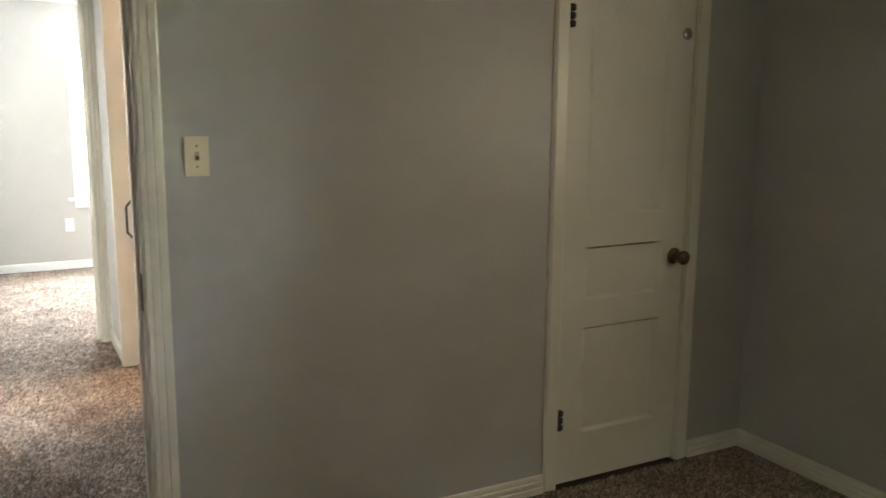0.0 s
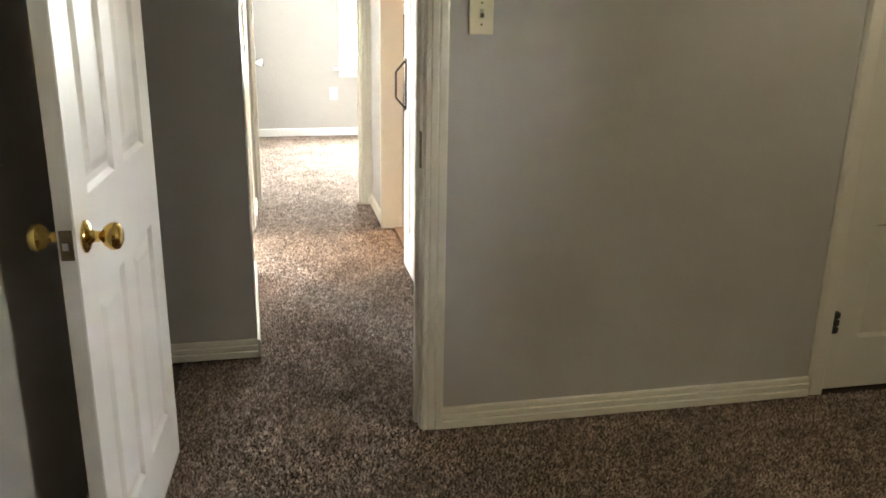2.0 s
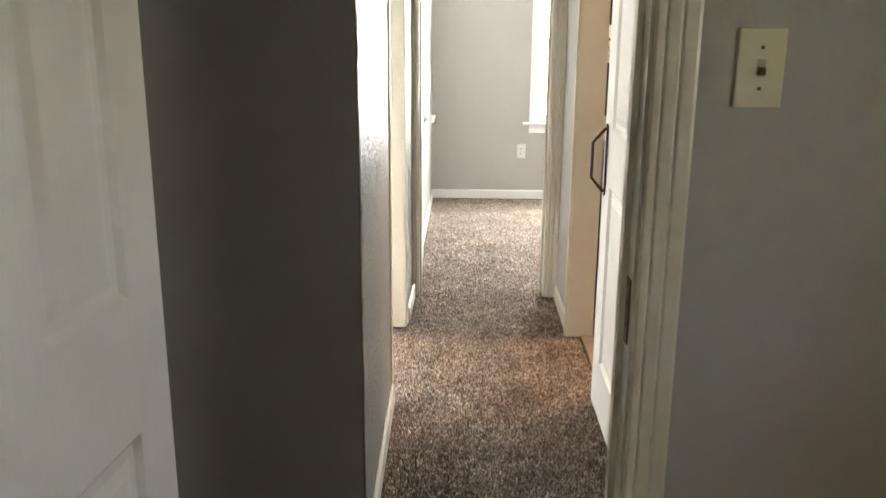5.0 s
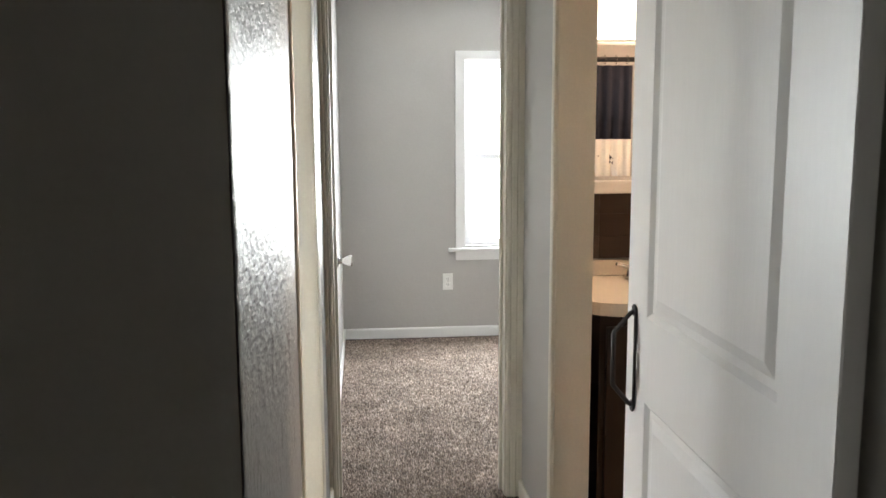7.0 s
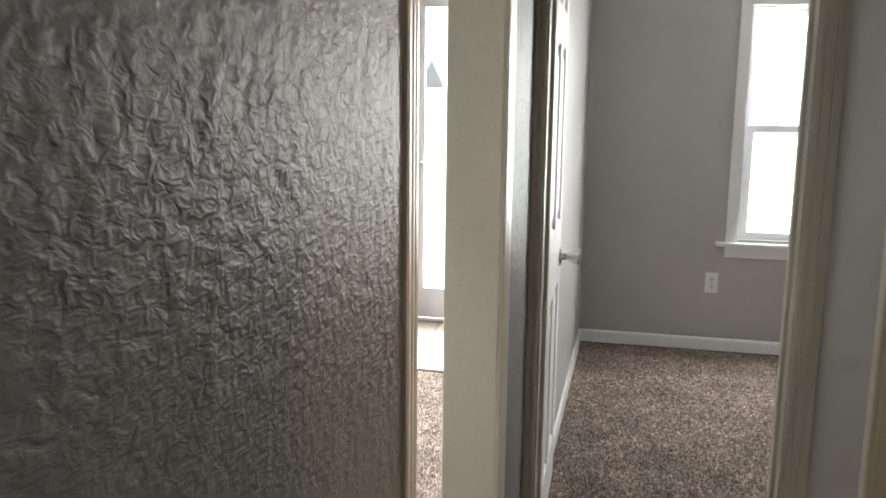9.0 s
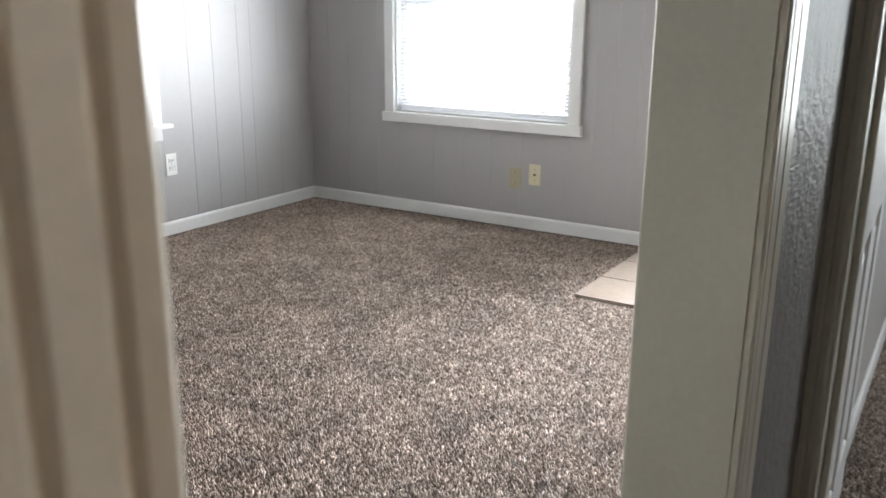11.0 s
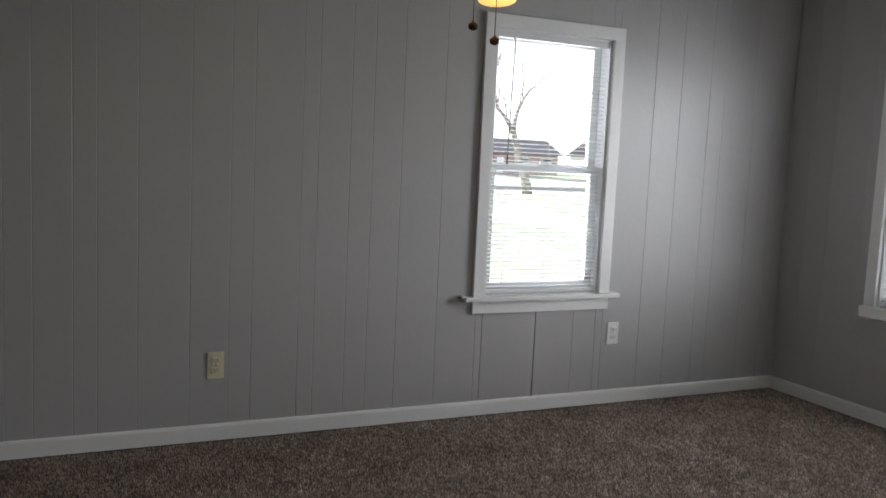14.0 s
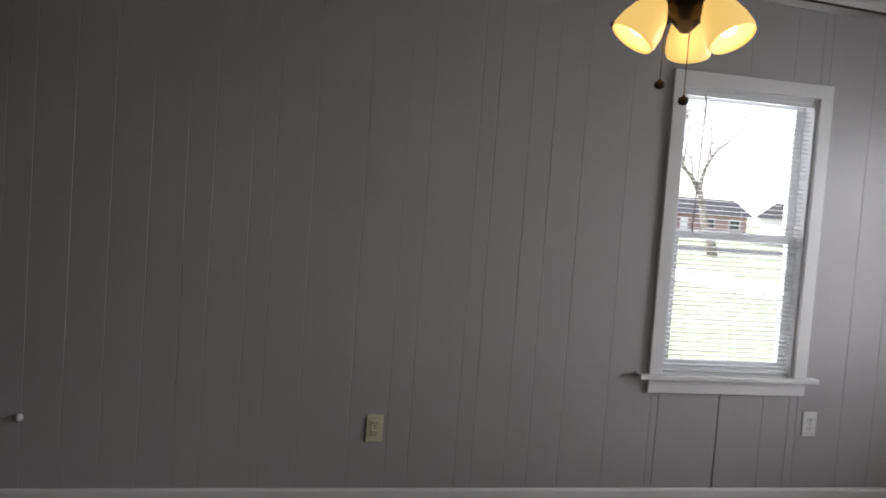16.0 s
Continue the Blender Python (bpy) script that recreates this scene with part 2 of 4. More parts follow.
def tube(points, radius, sides=10, bm=None):
    """A round bar along points; radius may be a list."""
    bm = bm or bmesh.new()
    pts = [Vector(p) for p in points]
    rad = radius if isinstance(radius, (list, tuple)) else [radius] * len(pts)
    last, rings = None, []
    for i, p in enumerate(pts):
        d = (pts[min(i + 1, len(pts) - 1)] - pts[max(i - 1, 0)]).normalized()
        side = d.cross(Vector((0, 0, 1)) if abs(d.z) < 0.9 else Vector((0, 1, 0))).normalized() if last is None else (last - d * last.dot(d)).normalized()
        last = side
        up = d.cross(side)
        rings.append([bm.verts.new(p + rad[i] * (math.cos(2 * math.pi * k / sides) * side + math.sin(2 * math.pi * k / sides) * up)) for k in range(sides)])
    for a, b in zip(rings, rings[1:]):
        for k in range(sides):
            f = bm.faces.new((a[k], a[(k + 1) % sides], b[(k + 1) % sides], b[k]))
            f.smooth = True
    bm.faces.new(rings[0][::-1])
    bm.faces.new(rings[-1])
    return bm


def moulding(bm, prof, origin, along, across, out, length, mitre0=0.0, mitre1=0.0):
    """Sweeps a profile of (across, out) pairs in a straight run; mitres shorten or lengthen it with the across value."""
    o, a, c, u = Vector(origin), Vector(along), Vector(across), Vector(out)
    ends = []
    for s, mt in ((0.0, mitre0), (length, mitre1)):
        ends.append([bm.verts.new(o + a * (s + mt * p) + c * p + u * q) for p, q in prof])
    n = len(prof)
    for i in range(n):
        bm.faces.new((ends[0][i], ends[0][(i + 1) % n], ends[1][(i + 1) % n], ends[1][i]))
    bm.faces.new(ends[0][::-1])
    bm.faces.new(ends[1])
    return bm


def mesh_of(name, bm, mat):
    bmesh.ops.recalc_face_normals(bm, faces=bm.faces[:])
    me = bpy.data.meshes.new(name)
    bm.to_mesh(me)
    bm.free()
    me.materials.append(mat)
    return me


def part(name, bm, mat, parent=None, label="", m=None):
    ob = new(name, bm if isinstance(bm, bpy.types.Mesh) else mesh_of(name, bm, mat))
    if parent:
        ob.parent = parent
    if m is not None:
        ob.matrix_basis = m
    return tagged(ob, label)


def setting(name, bm, mat, label, category):
    return tagged(part(name, bm, mat), label, category, kind="structure")


def thing(name, m, label, category, group="", kind=""):
    ob = new(name)
    ob.empty_display_size = 0.1
    ob.matrix_basis = m
    return tagged(ob, label, category, group, kind)

# ---- structure ----
H = 2.32      # ceiling height
DH = 2.04     # door openings


def walls(name, rows, mat, label):
    cuts = sorted({z for r in rows for z in r[4:]})
    split = [(*r[:4], a, b) for r in rows for a, b in zip(cuts, cuts[1:]) if r[4] <= a and b <= r[5]]
    bm = boxes(*split)
    bmesh.ops.remove_doubles(bm, verts=bm.verts[:], dist=1e-5)
    return setting(name, bm, mat, label, "wall")


walls("wall_bedroom_north", [(-1.31, -0.845, 0, 0.11, 0, H), (-0.845, 0.02, 0, 0.11, DH + 0.02, H), (0.02, 1.457, 0, 0.11, 0, H),
                             (1.457, 2.095, 0, 0.11, DH + 0.02, H), (2.095, 2.556, 0, 0.11, 0, H)], PAINT, "greige painted wall with a doorway and a closet door")
walls("wall_bedroom_west", [(-1.07, -0.96, -4.31, 0, 0, H)], PAINT, "greige painted wall behind the open panel door")
walls("wall_bedroom_south", [(-0.96, 2.446, -4.31, -4.2, 0, H)], PAINT, "plain greige painted bedroom wall")
walls("wall_bedroom_east", [(2.446, 2.556, -4.31, -2.0, 0, H), (2.446, 2.556, -2.0, -1.6, 0, 1.1), (2.446, 2.556, -2.0, -1.6, 1.9, H),
                            (2.446, 2.556, -1.6, 0, 0, H)], PAINT, "greige painted bedroom wall with a window opening")
walls("wall_closet_back", [(0.372, 2.556, 0.8, 0.9, 0, H), (2.446, 2.556, 0.11, 0.8, 0, H)], PAINT, "plain wall closing the closet")
walls("wall_hall_end", [(-1.31, -1.2, 0.11, 0.664, 0, H)], PAINT, "plain greige wall at the end of the hall recess")
walls("wall_living_south", [(-4.08, -1.42, -3.71, -3.6, 0, H), (-1.42, -1.31, -3.71, 0.664, 0, H)], PAINT, "plain greige living room wall")
walls("wall_hall_south", [(-1.42, -0.5215, 0.664, 0.774, 0, H)], PAINT, "shaded greige wall with an outside corner in the hall")
walls("wall_hall_west", [(-0.648, -0.54, 0.774, 1.678, 0, H), (-0.648, -0.54, 1.678, 2.446, DH + 0.02, H), (-0.648, -0.54, 2.446, 5.83, 0, H)], PAINT,
      "greige wall between hall and living room with a cased opening")
walls("wall_back_bedroom_south", [(-0.54, -0.523, 2.93, 3.04, 0, H), (-0.523, 0.165, 2.93, 3.04, DH + 0.02, H), (0.165, 2.71, 2.93, 3.04, 0, H)], PAINT, "greige wall with the back bedroom doorway")
walls("wall_hall_east", [(0.262, 0.372, 0.11, 1.60, 0, H), (0.212, 0.322, 1.60, 2.358, DH + 0.02, H), (0.212, 0.322, 2.358, 2.93, 0, H)], PAINT, "greige hall wall with the bathroom doorway")
walls("wall_bathroom_east", [(2.2, 2.31, 0.9, 2.93, 0, H)], PAINT, "greige painted bathroom wall")
walls("wall_back_bedroom_north", [(-0.54, 0.30, 5.52, 5.67, 0, H), (0.30, 0.94, 5.52, 5.67, 0, 0.64), (0.30, 0.94, 5.52, 5.67, 1.89, H), (0.94, 2.71, 5.52, 5.67, 0, H)], PAINT,
      "pale greige back bedroom wall with a window")
walls("wall_back_bedroom_east", [(2.6, 2.71, 3.04, 5.52, 0, H)], PAINT, "pale greige back bedroom wall")
walls("wall_living_west", [(-4.08, -3.942, -3.6, 3.77, 0, H), (-4.08, -3.942, 3.77, 4.43, 0, 0.60), (-4.08, -3.942, 3.77, 4.43, 1.86, H), (-4.08, -3.942, 4.43, 5.83, 0, H)], EXTW,
      "exterior wall behind the living room panelling")
walls("wall_living_north", [(-3.942, -3.28, 5.694, 5.83, 0, H), (-3.28, -2.165, 5.694, 5.83, 0, 0.60), (-3.28, -2.165, 5.694, 5.83, 1.86, H), (-2.165, -1.66, 5.694, 5.83, 0, H), (-1.66, -0.70, 5.694, 5.83, 2.06, H), (-0.70, -0.642, 5.694, 5.83, 0, H)], EXTW,
      "exterior wall behind the living room panelling")


def ceiling(name, x0, x1, y0, y1, z=H):
    return setting(name, boxes((x0, x1, y0, y1, z, z + 0.12)), CEIL, "flat white painted ceiling", "ceiling")


ceiling("ceiling_bedroom", -1.11, 2.556, -4.31, 0.11)
ceiling("ceiling_hall", -0.544, 0.266, 0.11, 2.934, H)
ceiling("ceiling_hall_recess", -1.31, -0.544, 0.11, 0.664, H)
ceiling("ceiling_bathroom", 0.266, 2.556, 0.11, 2.934, H)
ceiling("ceiling_back_bedroom", -0.54, 2.71, 2.934, 5.67)
ceiling("ceiling_living_room", -4.08, -0.544, 0.664, 5.83, H)
ceiling("ceiling_living_room_south", -4.08, -1.31, -3.71, 0.664, H)
setting("floor", boxes((-4.08, 2.71, -4.31, 5.83, -0.16, -0.012)), BACKING, "carpet backing over the floor", "floor")
setting("floor_bathroom", boxes((0.27, 2.2, 0.9, 2.93, -0.012, 0.004)), TILE, "beige tiled bathroom floor", "floor")

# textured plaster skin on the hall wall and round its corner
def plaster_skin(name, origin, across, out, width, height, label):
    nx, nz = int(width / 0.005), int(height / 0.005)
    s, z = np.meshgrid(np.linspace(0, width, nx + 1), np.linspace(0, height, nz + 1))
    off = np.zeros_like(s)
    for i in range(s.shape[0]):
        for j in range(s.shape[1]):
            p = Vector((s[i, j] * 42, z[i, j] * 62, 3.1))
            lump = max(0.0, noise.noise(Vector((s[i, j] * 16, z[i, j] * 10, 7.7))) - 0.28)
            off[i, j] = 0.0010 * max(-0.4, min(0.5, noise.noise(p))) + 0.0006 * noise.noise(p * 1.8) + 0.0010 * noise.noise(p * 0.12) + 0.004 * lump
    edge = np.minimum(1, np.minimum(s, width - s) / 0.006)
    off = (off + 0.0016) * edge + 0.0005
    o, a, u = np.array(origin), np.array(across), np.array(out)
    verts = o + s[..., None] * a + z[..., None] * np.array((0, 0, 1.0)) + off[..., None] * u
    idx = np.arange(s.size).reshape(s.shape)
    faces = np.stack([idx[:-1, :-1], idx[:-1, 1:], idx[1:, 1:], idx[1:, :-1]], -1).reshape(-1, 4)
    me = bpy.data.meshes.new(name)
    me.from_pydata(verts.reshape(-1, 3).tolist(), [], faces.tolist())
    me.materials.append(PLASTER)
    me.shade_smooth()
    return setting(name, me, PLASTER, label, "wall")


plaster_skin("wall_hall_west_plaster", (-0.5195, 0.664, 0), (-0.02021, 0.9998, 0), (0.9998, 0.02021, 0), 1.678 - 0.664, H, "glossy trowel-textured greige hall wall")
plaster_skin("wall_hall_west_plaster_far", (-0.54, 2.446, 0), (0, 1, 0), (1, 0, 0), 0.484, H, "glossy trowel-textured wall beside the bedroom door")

# ---- trim ----
# (across from the opening's edge, out of the wall)
FLUTED = [(0, 0), (0, 0.010), (0.004, 0.013), (0.013, 0.013), (0.016, 0.0100), (0.020, 0.013), (0.036, 0.015), (0.040, 0.0115), (0.044, 0.015), (0.062, 0.017), (0.067, 0.015), (0.067, 0)]
PLAINC = [(0, 0), (0, 0.012), (0.004, 0.015), (0.046, 0.012), (0.057, 0.006), (0.060, 0.003), (0.060, 0)]
BASE3 = [(0, 0), (0, 0.018), (0.024, 0.018), (0.028, 0.013), (0.033, 0.016), (0.047, 0.016), (0.051, 0.010), (0.056, 0.012), (0.068, 0.010), (0.072, 0.006), (0.072, 0)]
BASE1 = [(0, 0), (0, 0.012), (0.060, 0.012), (0.068, 0.009), (0.072, 0.005), (0.072, 0)]


def baseboard(start, end, out, prof=BASE3, mat=TRIM, label="cream ridged baseboard along the wall"):
    a = Vector(end) - Vector(start)
    bm = moulding(bmesh.new(), prof, (*start, 0.0), (*a.normalized(), 0), (0, 0, 1), (*out, 0), a.length)
    return setting("baseboard", bm, mat, label, "baseboard")


def doorway(name, m, width, depth, sides, prof=FLUTED, mat=TRIM, label="cream painted door frame", stop=None, ends=(0, 1)):
    """A cased opening in local axes: x across from the left jamb's face, y through the wall, z up. sides: which faces carry casing."""
    top = thing(name, m, label, "door frame", kind="structure")
    for x0, x1 in [((-0.02, 0.0), (width, width + 0.02))[e] for e in ends]:
        part("jamb", boxes((x0, x1, -0.003, depth + 0.003, 0, DH)), mat, top)
    part("head_jamb", boxes((-0.02, width + 0.02, -0.003, depth + 0.003, DH, DH + 0.02)), mat, top)
    if stop is not None:
        for x0, x1 in ((0.0, 0.011), (width - 0.011, width)):
            part("door_stop", boxes((x0, x1, stop, stop + 0.03, 0, DH), bevel=0.002), mat, top)
        part("door_stop", boxes((0.011, width - 0.011, stop, stop + 0.03, DH - 0.011, DH), bevel=0.002), mat, top)
    for y, o in ((-0.0005, -1), (depth + 0.0005, 1)):
        if o not in sides:
            continue
        for x, d in [((-0.006, -1), (width + 0.006, 1))[e] for e in ends]:
            part("casing", moulding(bmesh.new(), prof, (x, y, 0), (0, 0, 1), (d, 0, 0), (0, o, 0), DH + 0.006, 0, 1), mat, top)
        part("head_casing", moulding(bmesh.new(), prof, (-0.006, y, DH + 0.006), (1, 0, 0), (0, 0, 1), (0, o, 0), width + 0.012, -1, 1), mat, top)
    return top


bedroom_frame = doorway("door_frame_bedroom", pose(-0.825, 0, 0), 0.825, 0.11, (-1, 1), stop=0.04, label="cream fluted casing round the bedroom doorway")
part("strike_plate", boxes((0.822, 0.8252, 0.008, 0.034, 0.865, 0.975), (0.8205, 0.823, 0.014, 0.026, 0.895, 0.945), bevel=0.0008), BRONZE, bedroom_frame, "dark metal strike plate")
doorway("door_frame_closet", pose(1.475, 0, 0), 0.60, 0.11, (-1,), prof=PLAINC, label="cream painted closet door casing")
doorway("door_frame_living", pose(-0.547, 1.698, 0, 0, 0, 90), 0.728, 0.106, (-1, 1), label="cream cased opening between hall and living room")
doorway("door_frame_back_bedroom", pose(-0.503, 2.93, 0), 0.648, 0.11, (-1, 1), stop=0.055, label="cream casing round the back bedroom doorway", prof=FLUTED)
bath_frame = doorway("door_frame_bathroom", pose(0.208, 2.338, 0, 0, 0, -90), 0.718, 0.11, (-1,), prof=PLAINC, label="cream lining of the bathroom doorway", ends=(0,))
part("jamb", boxes((0.718, 0.738, 0.056, 0.113, 0, DH)), TRIM, bath_frame)

baseboard((0.073, 0), (1.409, 0), (0, -1))
baseboard((2.141, 0), (2.446, 0), (0, -1))
baseboard((2.446, 0), (2.446, -4.2), (-1, 0))
baseboard((-0.96, -4.2), (-0.96, -0.0), (1, 0))
baseboard((2.446, -4.2), (-0.96, -4.2), (0, 1))
baseboard((-1.2, 0.664), (-0.517, 0.664), (0, -1))
baseboard((-0.5155, 0.650), (-0.534, 1.622), (0.9998, 0.019), BASE1)
baseboard((-0.534, 2.502), (-0.534, 2.912), (1, 0), BASE1)
baseboard((0.212, 2.915), (0.212, 2.402), (-1, 0), BASE1)
baseboard((0.262, 0.75), (0.262, 0.11), (-1, 0), BASE1)
WB = "white painted baseboard along the wall"
baseboard((2.6, 5.52), (-0.54, 5.52), (0, -1), BASE1, WHITE, WB)
baseboard((-0.54, 5.52), (-0.54, 3.04), (1, 0), BASE1, WHITE, WB)
baseboard((-3.93, 0.774), (-3.93, 5.683), (1, 0), BASE1, WHITE, WB)
baseboard((-3.93, 5.683), (-1.708, 5.683), (0, -1), BASE1, WHITE, WB)
CROWN = [(0, 0), (0, 0.012), (0.012, 0.016), (0.030, 0.034), (0.034, 0.044), (0.046, 0.046), (0.046, 0)]
for a, b, o in (((-3.93, 0.774), (-3.93, 5.683), (1, 0)), ((-3.93, 5.683), (-0.642, 5.683), (0, -1))):
    d = Vector(b) - Vector(a)
    setting("trim", moulding(bmesh.new(), CROWN, (*a, H - 0.044), (*d.normalized(), 0), (0, 0, 1), (*o, 0), d.length), WHITE, "white crown moulding under the ceiling", "crown moulding")

# ---- doors ----


def panel_faces(bm, x0, x1, z0, z1, y, s, depth=0.009, slope=0.012, flat=0.016, rise=0.022, wide=1.0):
    """A recessed panel with a raised field, on the face at y whose outward direction is s."""
    steps = [(0, 0), (slope, depth), (slope + flat, depth), (slope + flat + rise, depth * 0.25)]
    rings = []
    for inset, d in steps:
        rings.append([bm.verts.new((x, y - s * d, z)) for x, z in ((x0 + wide * inset, z0 + inset), (x1 - wide * inset, z0 + inset), (x1 - wide * inset, z1 - inset), (x0 + wide * inset, z1 - inset))])
    for a, b in zip(rings, rings[1:]):
        for i in range(4):
            bm.faces.new((a[i], a[(i + 1) % 4], b[(i + 1) % 4], b[i]))
    bm.faces.new(rings[-1])


def flat_panel(bm, x0, x1, z0, z1, y, s, depth=0.011):
    """A plain sunk panel with an open joint along its top, a sloped ledge below and soft cheeks at the sides."""
    prof = [(z1, 0.0), (z1 - 0.0005, 0.024), (z1 - 0.008, 0.024), (z1 - 0.0085, depth), (z0 + 0.014, depth), (z0, 0.0)]
    cols = [[bm.verts.new((x, y - s * min(d, 0.017) * k, z)) for z, d in prof] for x, k in ((x0, 0.0), (x0 + 0.025, 1.0), (x1 - 0.025, 1.0), (x1, 0.0))]
    for a, b in zip(cols, cols[1:]):
        for n in range(5):
            if n != 1 or a is not cols[1]:
                bm.faces.new((a[n], b[n], b[n + 1], a[n + 1]))


def door_leaf(top, width, height, thick, panels, mat, z0=0.012, raised=True):
    """A panelled leaf in local axes: x from the hinge edge, y through the leaf from its front face, z up."""
    xs = sorted({0.0, width, *(p[0] for p in panels), *(p[1] for p in panels)})
    zs = sorted({z0, height, *(p[2] for p in panels), *(p[3] for p in panels)})
    bm = bmesh.new()
    for xa, xb in zip(xs, xs[1:]):
        for za, zb in zip(zs, zs[1:]):
            inside = any(p[0] <= xa and xb <= p[1] and p[2] <= za and zb <= p[3] for p in panels)
            if not inside:
                box(bm, xa, xb, 0, thick, za, zb)
    bmesh.ops.remove_doubles(bm, verts=bm.verts[:], dist=1e-5)
    inner = [f for f in bm.faces if sum(1 for g in bm.faces if g is not f and (g.calc_center_median() - f.calc_center_median()).length < 1e-5)]
    bmesh.ops.delete(bm, geom=inner, context="FACES")
    sharp = [e for e in bm.edges if len(e.link_faces) == 2 and e.calc_face_angle() > 1.0 and all(v.co.x in (0.0,) or abs(v.co.x - width) < 1e-5 for v in e.verts)]
    bmesh.ops.bevel(bm, geom=sharp, offset=0.002, segments=2, affect="EDGES")
    leaf = part("leaf", bm, mat, top)
    for p in panels:
        pb = bmesh.new()
        for y, s in ((0.0, -1), (thick, 1)):
            panel_faces(pb, *p, y, s) if raised else flat_panel(pb, *p, y, s)
        part("panel", pb, mat, top)
    return leaf


def knob(top, m, mat, label, square=False):
    """A door knob whose local y points out of the door."""
    holder = part("door_knob", turned([(0.033, 0.0), (0.033, 0.004), (0.026, 0.008), (0.014, 0.012), (0.011, 0.02), (0.011, 0.032), (0.02, 0.038), (0.027, 0.048), (0.0285, 0.056), (0.025, 0.066), (0.014, 0.071), (0.0, 0.072)]
                                  if not square else [(0.032, 0.0), (0.032, 0.005), (0.012, 0.009), (0.011, 0.03), (0.018, 0.038), (0.027, 0.066), (0.026, 0.07), (0.0, 0.071)], 28, "y"), mat, top, label, m)
    return holder


def six_panels(w, h=2.03):
    a, b, c, d = 0.11, w / 2 - 0.045, w / 2 + 0.045, w - 0.11
    rows = ((0.195, 0.765), (0.98, 1.56), (1.67, 1.90))
    return [(x0, x1, z0, z1) for z0, z1 in rows for x0, x1 in ((a, b), (c, d))]


# open bedroom door, hinged on the doorway's west jamb, almost parallel to the bedroom's west wall
d1 = thing("door_1", pose(-0.786, -0.022, 0, 0, 0, -94.6), "white six-panel bedroom door standing open against the wall", "door", kind="structure")
door_leaf(d1, 0.75, 2.03, 0.035, six_panels(0.75), DOORPAINT)
KZ = 0.905
knob(d1, pose(0.69, 0.035, KZ), BRASS, "polished brass knob")
knob(d1, pose(0.69, 0.0, KZ, 0, 0, 180), BRASS, "polished brass knob")
latch = part("latch_plate", boxes((0.7495, 0.7525, 0.005, 0.030, KZ - 0.03, KZ + 0.03), bevel=0.001), BRONZE, d1, "worn brass latch plate")
part("latch_bolt", boxes((0.752, 0.760, 0.011, 0.024, KZ - 0.008, KZ + 0.008), bevel=0.002), CHROME, latch)
for z in (0.25, 1.05, 1.8):
    part("hinge", turned([(0.006, z - 0.045), (0.006, z + 0.045)], 10), BRASS, d1, m=pose(-0.005, -0.005, 0))

# closed closet door with three flat panels
d2 = thing("door_2", pose(1.478, 0.004, 0), "closed cream three-panel closet door with surface hinges", "door", kind="structure")
door_leaf(d2, 0.594, 2.03, 0.035, [(0.100, 0.485, 0.205, 0.626), (0.100, 0.485, 0.732, 0.938), (0.100, 0.485, 1.053, 1.90)], CREAMDOOR, raised=False)
knob(d2, pose(0.545, 0.0, 0.872, 0, 0, 180), BRONZE, "dark aged brass knob")
for z in (0.275, 1.775):
    hg = part("hinge", boxes((0.0, 0.022, -0.003, -0.0005, z - 0.04, z + 0.04), bevel=0.001), CREAMDOOR, d2, "painted hinge with dark knuckles")
    for k in (-0.028, 0.0, 0.028):
        part("knuckle", turned([(0.010, z + k - 0.0125), (0.016, z + k - 0.008), (0.016, z + k + 0.008), (0.010, z + k + 0.0125)], 12), BLACK, hg, "dark hinge knuckle", pose(0.004, -0.006, 0))
part("door_stop_disc", turned([(0.022, 0.0), (0.022, 0.004), (0.018, 0.006), (0.0, 0.006)], 20, "y"), CHROME, d2, "small grey metal disc", pose(0.555, -0.0005, 1.735, 0, 0, 180))

# two-panel bathroom door hung against the hall wall, with an iron pull
d3 = thing("door_3", pose(0.217, 1.66, 0, 0, 0, -90), "white two-panel door with a black iron pull, slid open", "door", kind="structure")
door_leaf(d3, 0.87, 2.03, 0.035, [(0.132, 0.712, 0.20, 0.845), (0.132, 0.712, 1.035, 1.90)], DOORPAINT, z0=0.01)
pull = part("door_pull", tube([(0.058, -0.001, 1.035), (0.058, -0.012, 1.03), (0.058, -0.05, 0.985), (0.058, -0.05, 0.865), (0.058, -0.012, 0.82), (0.058, -0.001, 0.815)], 0.0055, 8), BLACK, d3, "black iron pull handle")
for z in (1.036, 0.814):
    part("mounting_pad", turned([(0.013, -0.003), (0.014, 0.0), (0.010, 0.003)], 14, "y"), BLACK, pull, m=pose(0.058, -0.003, z))
part("back_bar", tube([(0.07, -0.004, 1.03), (0.076, -0.006, 0.925), (0.07, -0.004, 0.82)], 0.004, 8), BLACK, d3, "black iron back bar")
rail = thing("door_track", pose(0.24, 0.8, 2.06), "black steel track holding the sliding door", "door track", kind="structure")
part("rail", boxes((-0.004, 0.0215, 0, 1.55, 0.02, 0.055), bevel=0.002), BLACK, rail)
for y in (0.15, 0.68):
    part("hanger", boxes((-0.03, -0.0235, y, y + 0.04, -0.12, 0.075), (-0.0235, -0.004, y, y + 0.04, 0.056, 0.075), bevel=0.002), BLACK, rail)

